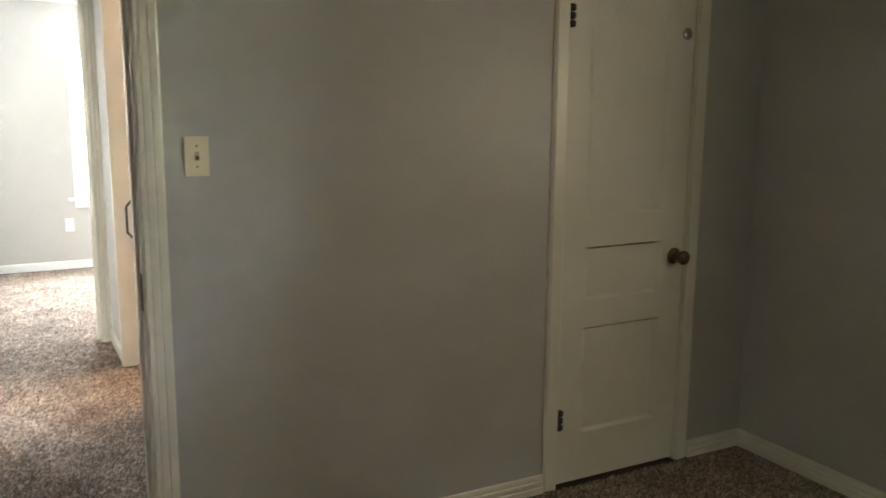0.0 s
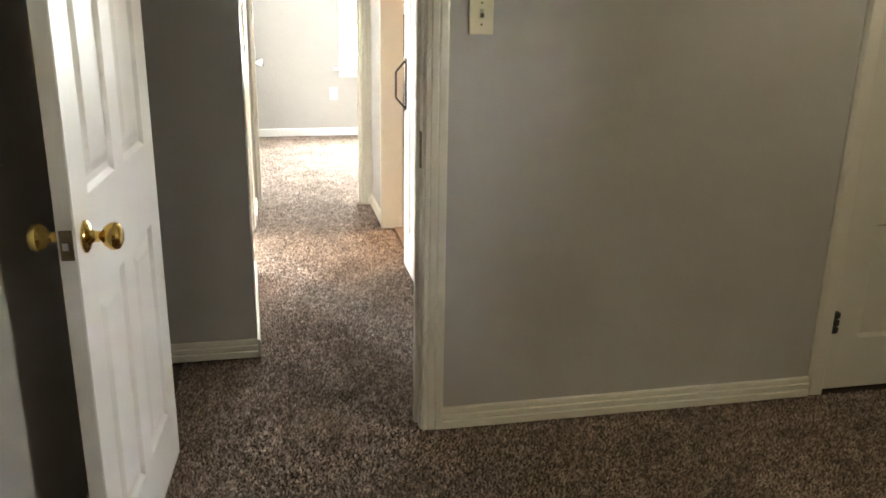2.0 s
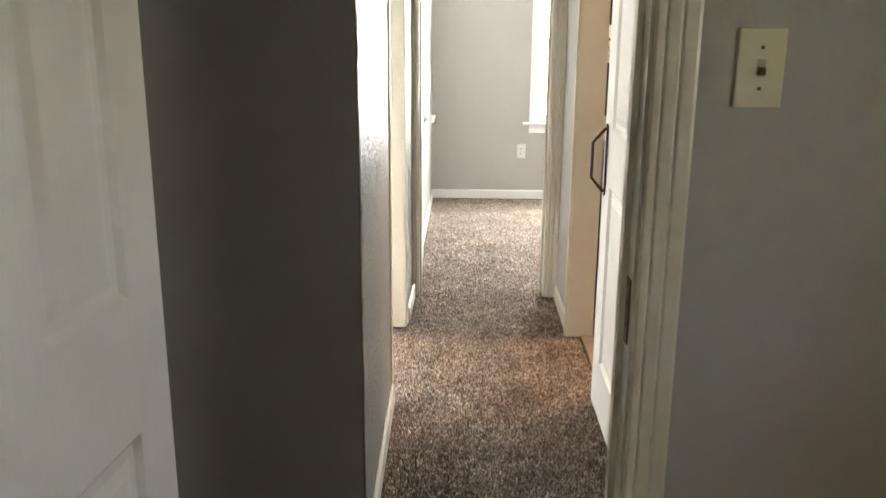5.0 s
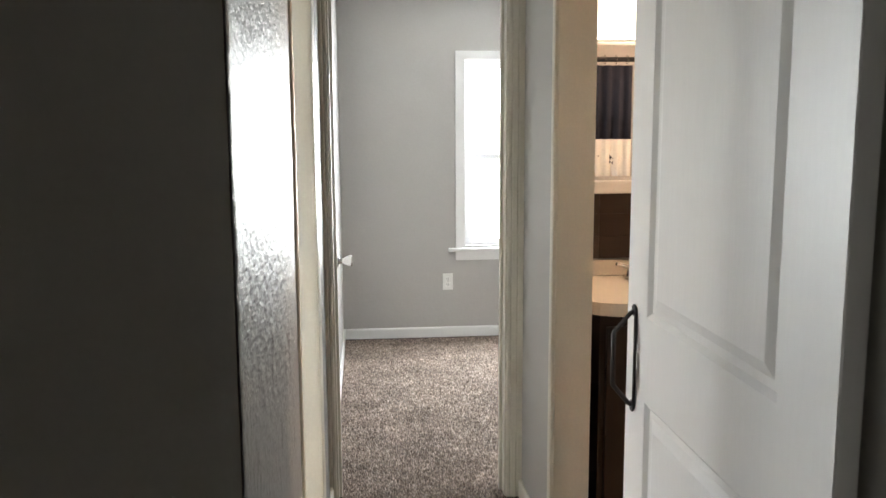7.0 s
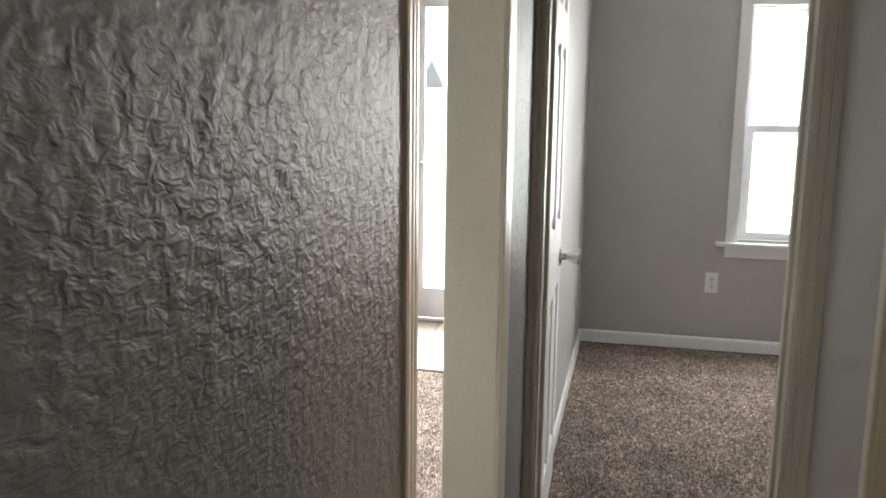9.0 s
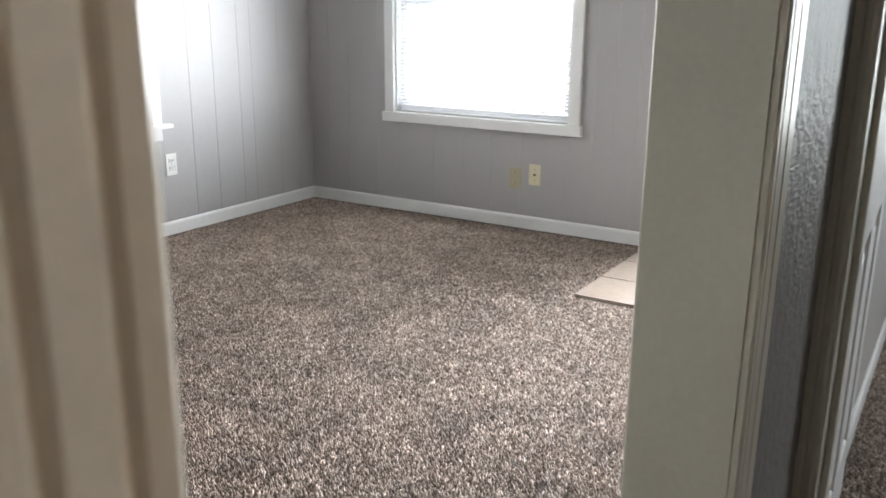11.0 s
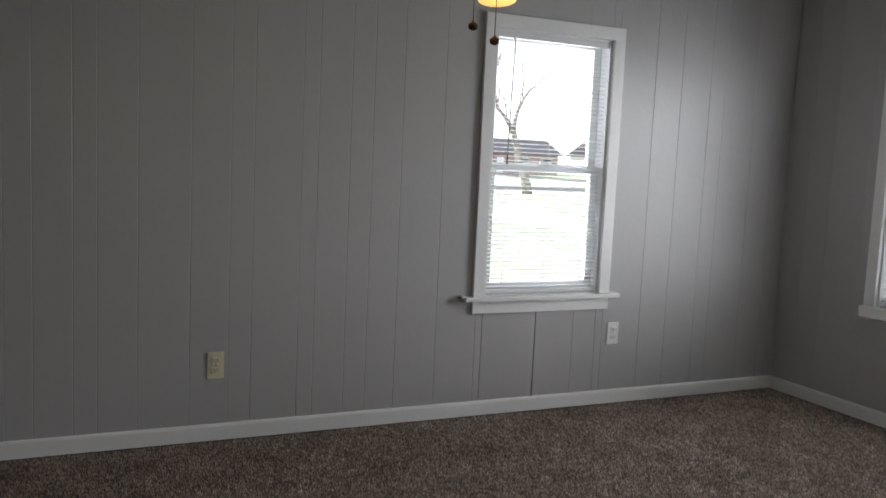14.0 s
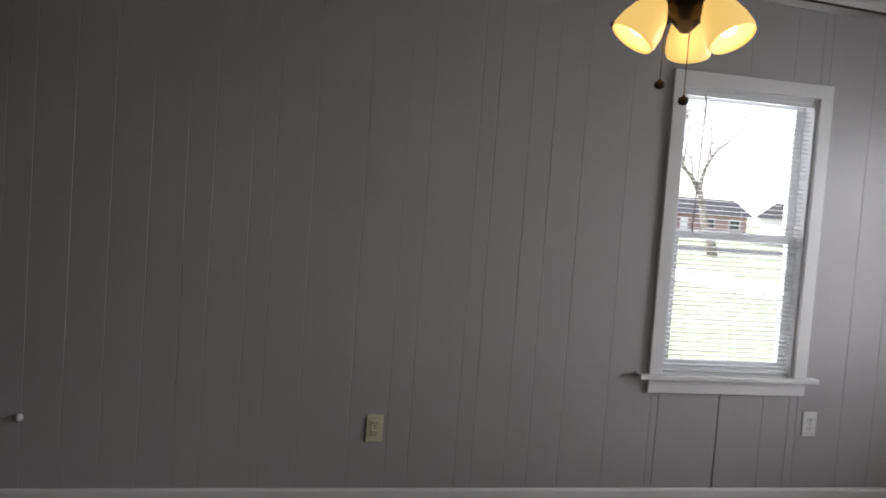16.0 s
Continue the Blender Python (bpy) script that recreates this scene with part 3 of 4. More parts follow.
# open back bedroom door
d4 = thing("door_4", pose(-0.499, 3.045, 0, 0, 0, 91.5), "white panel door standing open into the back bedroom", "door", kind="structure")
door_leaf(d4, 0.64, 2.03, 0.035, six_panels(0.64), DOORPAINT)
knob(d4, pose(0.58, 0.0, 0.845, 0, 0, 180), CHROME, "satin chrome knob", True)
knob(d4, pose(0.58, 0.035, 0.845), CHROME, "satin chrome knob", True)
for z in (0.28, 0.85, 1.85):
    part("hinge", boxes((-0.003, 0.0, -0.002, 0.032, z - 0.045, z + 0.045), bevel=0.0006), BRONZE, d4, "dark metal hinge")

# ---- windows ----


def window(name, m, w, h, label, hole=0.14, trim=0.062, left_horn=0.05, apron=True):
    """A double-hung window. Local axes: x across the opening, y outwards from the wall's inner face, z up from the stool's top."""
    top = thing(name, m, label, "window", kind="structure")
    for x0, x1 in ((-trim, 0.0), (w, w + trim)):
        part("window_frame", boxes((x0, x1, -0.021, 0.0, 0.0, h), bevel=0.003), WHITE, top)
    part("window_frame", boxes((-trim, w + trim, -0.021, 0.0, h, h + trim), bevel=0.003), WHITE, top)
    if apron:
        part("window_sill", boxes((-trim - left_horn, w + trim + 0.05, -0.048, 0.03, -0.022, 0.0), bevel=0.005), WHITE, top)
        part("apron", boxes((-trim, w + trim, -0.017, 0.0, -0.085, -0.022), bevel=0.004), WHITE, top)
    else:
        part("window_sill", boxes((-trim - 0.014, w + trim + 0.014, -0.034, 0.03, -0.056, 0.0), bevel=0.006), WHITE, top)
    for x0, x1 in ((0.0, 0.012), (w - 0.012, w)):
        part("jamb_liner", boxes((x0, x1, 0.0, hole, 0.0, h)), VINYL, top)
    part("jamb_liner", boxes((0.012, w - 0.012, 0.0, hole, h - 0.012, h)), VINYL, top)
    part("jamb_liner", boxes((0.012, w - 0.012, 0.03, hole, 0.0, 0.012)), VINYL, top)
    mid = h * 0.49
    for y, z0, z1 in ((0.075, mid - 0.02, h - 0.012), (0.045, 0.012, mid + 0.02)):
        s = 0.042
        frame_bm = boxes((0.012, 0.012 + s, y, y + 0.028, z0, z1), (w - 0.012 - s, w - 0.012, y, y + 0.028, z0, z1),
                         (0.012 + s, w - 0.012 - s, y, y + 0.028, z1 - 0.036, z1), (0.012 + s, w - 0.012 - s, y, y + 0.028, z0, z0 + 0.042))
        sash = part("sash", frame_bm, VINYL, top)
        pane = part("pane", boxes((0.012 + s, w - 0.012 - s, y + 0.012, y + 0.016, z0 + 0.042, z1 - 0.036)), GLASS, sash)
        pane.visible_shadow = False
    part("sash_lock", boxes((w / 2 - 0.03, w / 2 + 0.03, 0.03, 0.046, mid + 0.02, mid + 0.032), bevel=0.003), WPLASTIC, top)
    return top


def blind(m, w, h, drop, label, wand_x=0.06):
    """Mini blind in the same local axes as a window; drop: the bottom rail's height above the stool."""
    top = thing("window_blind", m, label, "blind", "window blinds")
    part("headrail", boxes((0.016, w - 0.016, 0.004, 0.030, h - 0.040, h - 0.013), bevel=0.002), SLATM, top)
    part("bottom_rail", boxes((0.018, w - 0.018, 0.008, 0.030, drop, drop + 0.014), bevel=0.003), SLATM, top)
    bm = bmesh.new()
    n = 5
    up = [[bm.verts.new((x, (k / n - 0.5) * 0.023, 0.0025 * (1 - (2 * k / n - 1) ** 2))) for k in range(n + 1)] for x in (0.02, w - 0.02)]
    for k in range(n):
        bm.faces.new((up[0][k], up[1][k], up[1][k + 1], up[0][k + 1])).smooth = True
    slat = mesh_of("slat", bm, SLATM)
    z = drop + 0.03
    while z < h - 0.045:
        part("slat", slat, SLATM, top, m=pose(0, 0.018, z, 7))
        z += 0.0205
    for x in (0.1, w / 2, w - 0.1):
        part("ladder_cord", tube([(x, 0.0065, drop + 0.01), (x, 0.0065, h - 0.04)], 0.0007, 4), SLATM, top)
    part("tilt_wand", tube([(wand_x, 0.001, h - 0.035), (wand_x + 0.004, -0.004, h - 0.07), (wand_x - 0.012, -0.008, h * 0.5)], 0.0035, 6), CHROME, top, "clear plastic tilt wand")
    return top


LW = pose(-3.93, 3.77, 0.592, 0, 0, 90)
window("window_1", LW, 0.66, 1.275, "white double-hung window with sill in the panelled wall")
blind(LW, 0.66, 1.275, 0.012, "white mini blind lowered with open slats", 0.1)
NW = pose(-3.28, 5.683, 0.592)
window("window_2", NW, 1.115, 1.275, "wide white double-hung window with sill", apron=False)
blind(NW, 1.115, 1.275, 0.03, "wide white mini blind lowered with open slats", 0.1)
BW = pose(0.30, 5.52, 0.625)
window("window_3", BW, 0.64, 1.265, "white double-hung window in the back bedroom")
AW = pose(2.446, -1.6, 1.1, 0, 0, -90)
window("window_4", AW, 0.4, 0.8, "white double-hung window lighting the bedroom", hole=0.10)

# front door: a full glass storm door
doorway("door_frame_front", pose(-1.64, 5.683, 0), 0.92, 0.147, (-1,), prof=PLAINC, mat=WHITE, label="white front door frame beside the tiled entry")
d5 = thing("door_5", pose(-1.635, 5.77, 0), "closed white storm door with a large glass pane", "door", kind="structure")
part("leaf", boxes((0.0, 0.09, 0, 0.03, 0.01, 2.03), (0.82, 0.91, 0, 0.03, 0.01, 2.03), (0.09, 0.82, 0, 0.03, 0.01, 0.2), (0.09, 0.82, 0, 0.03, 1.93, 2.03)), VINYL, d5)
part("pane", boxes((0.09, 0.82, 0.012, 0.017, 0.2, 1.93)), GLASS, d5).visible_shadow = False
part("door_handle", tube([(0.04, -0.001, 1.0), (0.04, -0.035, 1.0), (0.1, -0.04, 1.0)], 0.008, 8), CHROME, d5)

# ---- wall plates ----


def plate(name, m, mat, kind, label, category):
    """A cover plate; local x across, y out of the wall is negative, z up from its centre."""
    top = thing(name, m, label, category)
    part("cover_plate", boxes((-0.035, 0.035, -0.006, 0.0, -0.0575, 0.0575), bevel=0.003), mat, top)
    if kind == "switch":
        part("toggle_slot", boxes((-0.006, 0.006, -0.0068, -0.0055, -0.013, 0.013)), BEIGEPL, top)
        part("toggle", boxes((-0.004, 0.004, -0.018, -0.006, -0.010, 0.002), bevel=0.0015), BRONZE, top, "dark worn toggle")
    if kind == "outlet":
        for z in (-0.020, 0.020):
            face = part("receptacle", boxes((-0.016, 0.016, -0.0085, -0.0055, z - 0.014, z + 0.014), bevel=0.004), mat, top)
            for x in (-0.006, 0.006):
                part("slot", boxes((x - 0.0014, x + 0.0014, -0.0091, -0.0083, z - 0.002, z + 0.008)), SLOT, face)
            part("ground_hole", turned([(0.0026, -0.0091), (0.0026, -0.0083)], 10, "y", (0, 0, z - 0.008)), SLOT, face)
    if kind == "coax":
        part("coax_jack", turned([(0.007, -0.0075), (0.007, -0.0058)], 12, "y"), SLOT, top, "dark cable jack")
        part("coax_pin", turned([(0.0045, -0.016), (0.0045, -0.007)], 10, "y"), BRASS, top)
    for z in ((-0.03, 0.03) if kind != "outlet" else (0.0,)):
        part("screw", turned([(0.0028, -0.0072), (0.0032, -0.0058)], 10, "y", (0, 0, z)), BRONZE, top)
    return top


plate("light_switch", pose(0.167, 0, 1.311), IVORY, "switch", "ivory toggle light switch plate on the wall", "light switch")
plate("power_outlet", pose(0.182, 5.52, 0.39), WPLASTIC, "outlet", "white duplex outlet under the bedroom window", "outlet")
plate("power_outlet", pose(-3.93, 2.507, 0.327, 0, 0, 90), IVORY, "outlet", "ivory duplex outlet on the panelled wall", "outlet")
plate("power_outlet", pose(-3.93, 4.543, 0.374, 0, 0, 90), WPLASTIC, "outlet", "white duplex outlet beside the window", "outlet")
plate("blank_wall_plate", pose(-2.472, 5.683, 0.28), BEIGEPL, "blank", "beige blank wall plate under the window", "wall plate")
plate("cable_outlet", pose(-2.353, 5.683, 0.307), IVORY, "coax", "ivory cable jack plate under the window", "wall plate")
peg = thing("wall_hook", pose(-3.93, 3.645, 0.59, 0, 0, 90), "small grey metal peg beside the window sill", "hook")
part("peg", turned([(0.010, 0.0), (0.010, -0.004), (0.005, -0.008), (0.005, -0.03), (0.008, -0.036), (0.0, -0.038)], 12, "y"), CHROME, peg)
stub = thing("wall_socket_stub", pose(-3.93, 1.144, 0.348, 0, 0, 90), "small clear plastic plug on the panelled wall", "plug")
part("plug_disc", turned([(0.016, 0.0), (0.016, -0.006), (0.010, -0.010), (0.008, -0.022), (0.0, -0.023)], 14, "y"), WPLASTIC, stub)

# ---- ceiling fan ----
FX, FY = -2.43, 2.975
fan = thing("ceiling_fan", pose(FX, FY, H), "dark bronze ceiling fan with lit amber glass shades", "ceiling fan")
part("canopy", turned([(0.0, 0.003), (0.065, 0.003), (0.065, -0.02), (0.045, -0.05), (0.018, -0.06)], 28), FANMETAL, fan)
part("downrod", turned([(0.013, -0.05), (0.013, -0.39)], 14), FANMETAL, fan)
part("motor_housing", turned([(0.02, -0.38), (0.07, -0.385), (0.115, -0.41), (0.12, -0.45), (0.115, -0.485), (0.07, -0.51), (0.05, -0.52)], 32), FANMETAL, fan)
for k in range(5):
    a = 72 * k + 25
    arm = part("blade_iron", boxes((0.09, 0.20, -0.018, 0.018, -0.004, 0.004), bevel=0.002), FANMETAL, fan, m=pose(0, 0, -0.455, 0, 0, a))
    bm = bmesh.new()
    outline = [(0.0, -0.055), (0.05, -0.062), (0.40, -0.070), (0.44, -0.055), (0.455, 0.0), (0.44, 0.055), (0.40, 0.070), (0.05, 0.062), (0.0, 0.055)]
    lo, hi = [[bm.verts.new((0.17 + x, y, z)) for x, y in outline] for z in (-0.006, 0.0)]
    bm.faces.new(lo[::-1])
    bm.faces.new(hi)
    for i in range(len(outline)):
        bm.faces.new((lo[i], lo[(i + 1) % 9], hi[(i + 1) % 9], hi[i]))
    part("blade", bm, DARKWOOD, arm, "dark wooden blade", pose(0, 0, -0.005, 10))
kit = part("light_kit", turned([(0.05, -0.51), (0.055, -0.52), (0.052, -0.545), (0.03, -0.565), (0.012, -0.585), (0.0, -0.588)], 28), FANMETAL, fan)
for k in range(3):
    a = radians(120 * k + 27)
    c, s = math.cos(a), math.sin(a)
    part("lamp_arm", tube([(0.04 * c, 0.04 * s, -0.515), (0.06 * c, 0.06 * s, -0.515), (0.074 * c, 0.074 * s, -0.525)], 0.009, 10), FANMETAL, kit)
    tilt = Matrix.Translation((0.070 * c, 0.070 * s, -0.515)) @ Matrix.Rotation(a, 4, "Z") @ Matrix.Rotation(radians(-33), 4, "Y")
    prof = [(0.022, 0.0), (0.030, -0.012), (0.046, -0.04), (0.056, -0.075), (0.059, -0.105), (0.056, -0.118), (0.053, -0.118), (0.055, -0.104), (0.052, -0.075), (0.042, -0.04), (0.026, -0.014), (0.018, -0.002)]
    part("shade", turned(prof, 28), SHADE, fan, "lit amber glass bell shade", tilt)
    part("bulb", turned([(0.012, -0.02), (0.014, -0.04), (0.027, -0.065), (0.028, -0.08), (0.018, -0.098), (0.0, -0.102)], 18), BULB, fan, m=tilt)
lamp("fan_bulb_light", "POINT", pose(FX, FY, H - 0.60), 0.2, (1.0, 0.68, 0.32), 0.09)
for dx, dy, z0, z1 in ((-0.02, -0.045, -0.555, -0.712), (0.0, 0.012, -0.58, -0.748)):
    part("pull_chain", tube([(dx, dy, z0), (dx, dy, z1)], 0.0014, 5), BRONZE, fan)
    part("chain_fob", turned([(0.002, z1 + 0.014), (0.004, z1 + 0.010), (0.012, z1 + 0.006), (0.0135, z1), (0.012, z1 - 0.008), (0.004, z1 - 0.012), (0.0, z1 - 0.013)], 16, "z", (dx, dy, 0)), DARKWOOD, fan, "dark wooden pull fob")

# ---- bathroom ----
vanity = thing("bathroom_vanity", pose(0.36, 2.40, 0.004), "dark espresso vanity cabinet with white sink top", "vanity")
part("cabinet", boxes((0.02, 0.70, 0.05, 0.515, 0.0, 0.83), bevel=0.004), ESPRESSO, vanity)
for x in (0.04, 0.37):
    dr = part("cabinet_door", boxes((x, x + 0.31, 0.032, 0.05, 0.08, 0.79), bevel=0.006), ESPRESSO, vanity)
    part("handle", tube([(x + 0.155, 0.032, 0.69), (x + 0.155, 0.012, 0.68), (x + 0.155, 0.012, 0.61), (x + 0.155, 0.032, 0.60)], 0.005, 8), CHROME, dr)
bm = bmesh.new()
outline = [(-0.01, 0.52), (-0.01, 0.05)] + [(0.36 - 0.37 * math.cos(t), 0.05 - 0.09 * math.sin(t)) for t in np.linspace(0.15, math.pi - 0.15, 16)] + [(0.73, 0.05), (0.73, 0.52)]
lo, hi = [[bm.verts.new((x, y, z)) for x, y in outline] for z in (0.832, 0.875)]
bm.faces.new(lo)
bm.faces.new(hi)
for i in range(len(outline)):
    bm.faces.new((lo[i], lo[(i + 1) % len(outline)], hi[(i + 1) % len(outline)], hi[i]))
part("sink_top", bm, MARBLE, vanity, "white cultured marble sink top")
part("backsplash", boxes((-0.01, 0.73, 0.505, 0.52, 0.877, 0.935), bevel=0.003), MARBLE, vanity)
faucet = part("faucet", tube([(0.30, 0.43, 0.875), (0.30, 0.43, 0.95), (0.30, 0.40, 0.975), (0.30, 0.33, 0.97), (0.30, 0.315, 0.952)], 0.011, 12), CHROME, vanity, "brushed metal faucet")
part("faucet_base", boxes((0.22, 0.38, 0.41, 0.455, 0.876, 0.89), bevel=0.004), CHROME, faucet)
for x in (0.235, 0.365):
    part("tap_handle", tube([(x, 0.43, 0.89), (x, 0.43, 0.92), (x + (0.05 if x > 0.3 else -0.05), 0.42, 0.935)], 0.007, 8), CHROME, faucet)
back = thing("tile_backsplash", pose(0.36, 2.921, 0.945), "dark brown tiled backsplash behind the faucet", "backsplash")
part("backing", boxes((-0.01, 0.76, 0.003, 0.008, 0.0, 0.26)), BROWNT, back)
brown_tile = mesh_of("tile", boxes((0.001, 0.152, 0.0, 0.004, 0.001, 0.0855), bevel=0.0012, segments=1), BROWNT)
for j in range(3):
    for i in range(5):
        part("tile", brown_tile, BROWNT, back, m=pose(-0.008 + 0.153 * i, -0.0002 * ((i + 2 * j) % 3), 0.0865 * j))
cab = thing("mirror_cabinet", pose(0.35, 2.80, 1.205), "white mirrored cabinet with a ledge above the sink", "mirror cabinet")
part("ledge", boxes((0.0, 0.80, -0.03, 0.128, 0.0, 0.045), bevel=0.006), WHITE, cab)
part("case", boxes((0.02, 0.78, 0.02, 0.128, 0.045, 0.54), bevel=0.003), WHITE, cab)
for x in (0.022, 0.402):
    part("mirror", boxes((x, x + 0.376, 0.012, 0.019, 0.06, 0.53)), MIRROR, cab)
vl = thing("vanity_light", pose(0.40, 2.84, 1.76), "lit white vanity light bar over the mirror", "wall lamp")
part("base_plate", boxes((0.0, 0.70, 0.06, 0.088, 0.0, 0.11), bevel=0.006), CHROME, vl)
part("diffuser", boxes((0.02, 0.68, -0.035, 0.058, 0.0, 0.14), bevel=0.02, segments=3), VLIGHT, vl, "glowing white diffuser")

# shower curtain, seen in the mirror
rod = thing("curtain_rod", pose(0.375, 1.46, 1.79), "dark metal shower curtain rod", "curtain rod")
part("rod", tube([(0, 0, 0), (1.825, 0, 0)], 0.0125, 12), BLACK, rod)


def curtain(name, x0, x1, bands, label):
    top = thing(name, pose(x0, 1.46, 1.76), label, "shower curtain")
    n = 72
    for i, (z0, z1, mat) in enumerate(bands):
        bm = bmesh.new()
        cols = []
        for k in range(n + 1):
            x = (x1 - x0) * k / n
            y = 0.011 * math.sin(k * 0.92) + 0.003 * math.sin(k * 2.3)
            cols.append([bm.verts.new((x, y, z)) for z in (z0, z1)])
        for a, b in zip(cols, cols[1:]):
            bm.faces.new((a[0], b[0], b[1], a[1])).smooth = True
        ob = part("cloth_band", bm, mat, top)
        so = ob.modifiers.new("thick", "SOLIDIFY")
        so.thickness = 0.002
        if mat is CLOTHW:
            for col in range(int((x1 - x0) / 0.11)):
                for row in range(int((z1 - z0) / 0.12)):
                    cx, cz = 0.06 + col * 0.11, z0 + 0.07 + row * 0.12
                    k = cx / (x1 - x0) * n
                    y = 0.011 * math.sin(k * 0.92) + 0.003 * math.sin(k * 2.3)
                    bm = bmesh.new()
                    for q in range(4):
                        r = Matrix.Rotation(q * math.pi / 2 + math.pi / 4, 3, "Y")
                        quad = [bm.verts.new(r @ Vector(p) + Vector((cx, y + 0.008, cz))) for p in ((0.008, 0, -0.012), (0.044, 0, -0.012), (0.044, 0, 0.004), (0.008, 0, 0.004))]
                        bm.faces.new(quad)
                    part("printed_motif", bm, NAVY, ob, "dark printed motif")
    for k in range(10):
        part("curtain_ring", tube([(0.03 + k * (x1 - x0 - 0.06) / 9, 0.022 * math.cos(t), 0.028 + 0.022 * math.sin(t)) for t in np.linspace(0, 6.2, 12)], 0.0018, 5), CHROME, top)
    return top


curtain("shower_curtain", 0.42, 1.02, [(-1.55, -0.68, NAVY), (-0.68, -0.38, CLOTHW), (-0.38, 0.0, NAVY)], "navy shower curtain with a white patterned band")
shelf_unit = thing("bathroom_shelf", pose(1.75, 2.55, 0.004), "white open shelf in the bathroom corner", "shelf")
for z in (0.4, 0.8, 1.2, 1.5, 1.75):
    part("shelf", boxes((0.0, 0.42, 0.0, 0.35, z, z + 0.02), bevel=0.002), WHITE, shelf_unit)
for x in (0.0, 0.4):
    part("side_panel", boxes((x, x + 0.018, 0.0, 0.35, 0.0, 1.9), bevel=0.002), WHITE, shelf_unit)

# ---- outside ----
setting("ground", boxes((-900, 900, -900, 900, -0.62, -0.5)), GRASS, "pale winter lawn round the house", "ground")
setting("road", boxes((-52, -45, -400, 400, -0.5, -0.485)), ASPHALT, "grey asphalt street past the lawn", "road")
setting("road_north", boxes((-400, 400, 47, 54, -0.5, -0.483)), ASPHALT, "grey asphalt street past the lawn", "road")
setting("pavement", boxes((-42.5, -41.2, -400, 40, -0.5, -0.47)), CONCRETE, "pale concrete footpath along the street", "pavement")
setting("pavement", boxes((-400, 400, 41, 42.3, -0.5, -0.472)), CONCRETE, "pale concrete footpath along the street", "pavement")
setting("driveway", boxes((-45, -14, 14.0, 17.0, -0.5, -0.468)), CONCRETE, "pale concrete driveway over the lawn", "driveway")
setting("foundation", boxes((-4.08, 2.71, -4.31, 5.83, -0.5, -0.16)), CONCRETE, "concrete foundation under the house", "foundation")


def house(m, w, d, hh, wall_mat, label):
    top = thing("house", m, label, "house", "houses across the street")
    part("wall", boxes((0, w, 0, d, 0, hh)), wall_mat, top)
    bm = bmesh.new()
    pts = [(-0.5, -0.5, hh), (w + 0.5, -0.5, hh), (w + 0.5, d + 0.5, hh), (-0.5, d + 0.5, hh), (-0.5, d / 2, hh + 2.0), (w + 0.5, d / 2, hh + 2.0)]
    v = [bm.verts.new(p) for p in pts]
    for f in ((0, 1, 5, 4), (2, 3, 4, 5), (0, 4, 3), (1, 2, 5), (0, 3, 2, 1)):
        bm.faces.new([v[i] for i in f])
    part("roof", bm, ROOF, top)
    n = max(3, int(w / 3))
    for k in range(n):
        x = (k + 0.5) * w / n
        if k == n // 2:
            part("door", boxes((x - 0.5, x + 0.5, -0.04, 0.0, 0.0, 2.1)), SIDING, top)
            continue
        wd = part("window", boxes((x - 0.75, x + 0.75, -0.05, 0.0, 0.9, 2.15)), SIDING, top)
        for zz in (0.98, 1.56):
            part("pane", boxes((x - 0.66, x + 0.66, -0.06, -0.05, zz, zz + 0.5)), DGLASS, wd)
    return top


house(pose(-95, 44, -0.5, 0, 0, 90), 17, 8, 2.6, BRICK, "low red brick house with a dark roof")
house(pose(-95, 68, -0.5, 0, 0, 90), 15, 8, 2.7, SIDING, "low white house with a dark roof")
house(pose(-95, 22, -0.5, 0, 0, 90), 14, 8, 2.7, SIDING, "low white house with a dark roof")
house(pose(4, 68, -0.5, 0, 0, 180), 14, 8, 2.7, BRICK, "low red brick house with a dark roof")
house(pose(-16, 68, -0.5, 0, 0, 180), 14, 8, 2.7, SIDING, "low white house with a dark roof")


def bare_tree(m, height, seed, label):
    rng = random.Random(seed)
    top = thing("tree", m, label, "tree", "street trees")
    trunk = bmesh.new()
    crown = bmesh.new()

    def limb(bm, p, d, length, r, depth):
        pts, rad = [p.copy()], [r]
        q, e = p.copy(), d.copy()
        for i in range(4):
            e = (e + Vector((rng.uniform(-1, 1), rng.uniform(-1, 1), rng.uniform(-0.3, 0.7))) * 0.22).normalized()
            q = q + e * length / 4
            pts.append(q.copy())
            rad.append(r * (1 - 0.55 * (i + 1) / 4))
        tube(pts, rad, 6 if depth < 2 else 4, bm)
        if depth >= 5:
            return
        for i in range(3 if depth < 4 else 2):
            at = pts[rng.choice((2, 3, 4))] if depth else pts[4 if i < 2 else 3]
            side = Vector((rng.uniform(-1, 1), rng.uniform(-1, 1), rng.uniform(0.0, 0.8))).normalized()
            limb(crown, at, (e * 0.7 + side * 0.8).normalized(), length * rng.uniform(0.6, 0.8), r * 0.46, depth + 1)

    limb(trunk, Vector((0, 0, -0.05)), Vector((0, 0, 1)), height * 0.32, height * 0.025, 0)
    part("trunk", trunk, BARK, top)
    part("crown", crown, BARK, top, "bare grey branches")
    return top


bare_tree(pose(-39, 24.3, -0.5), 11.0, 4, "bare winter tree on the lawn")
bare_tree(pose(-56, 47.0, -0.5), 11.0, 9, "bare winter tree by the street")
bare_tree(pose(-22.0, 52, -0.5), 10.0, 12, "bare winter tree by the street")

# ---- panelling, tiles and carpet ----


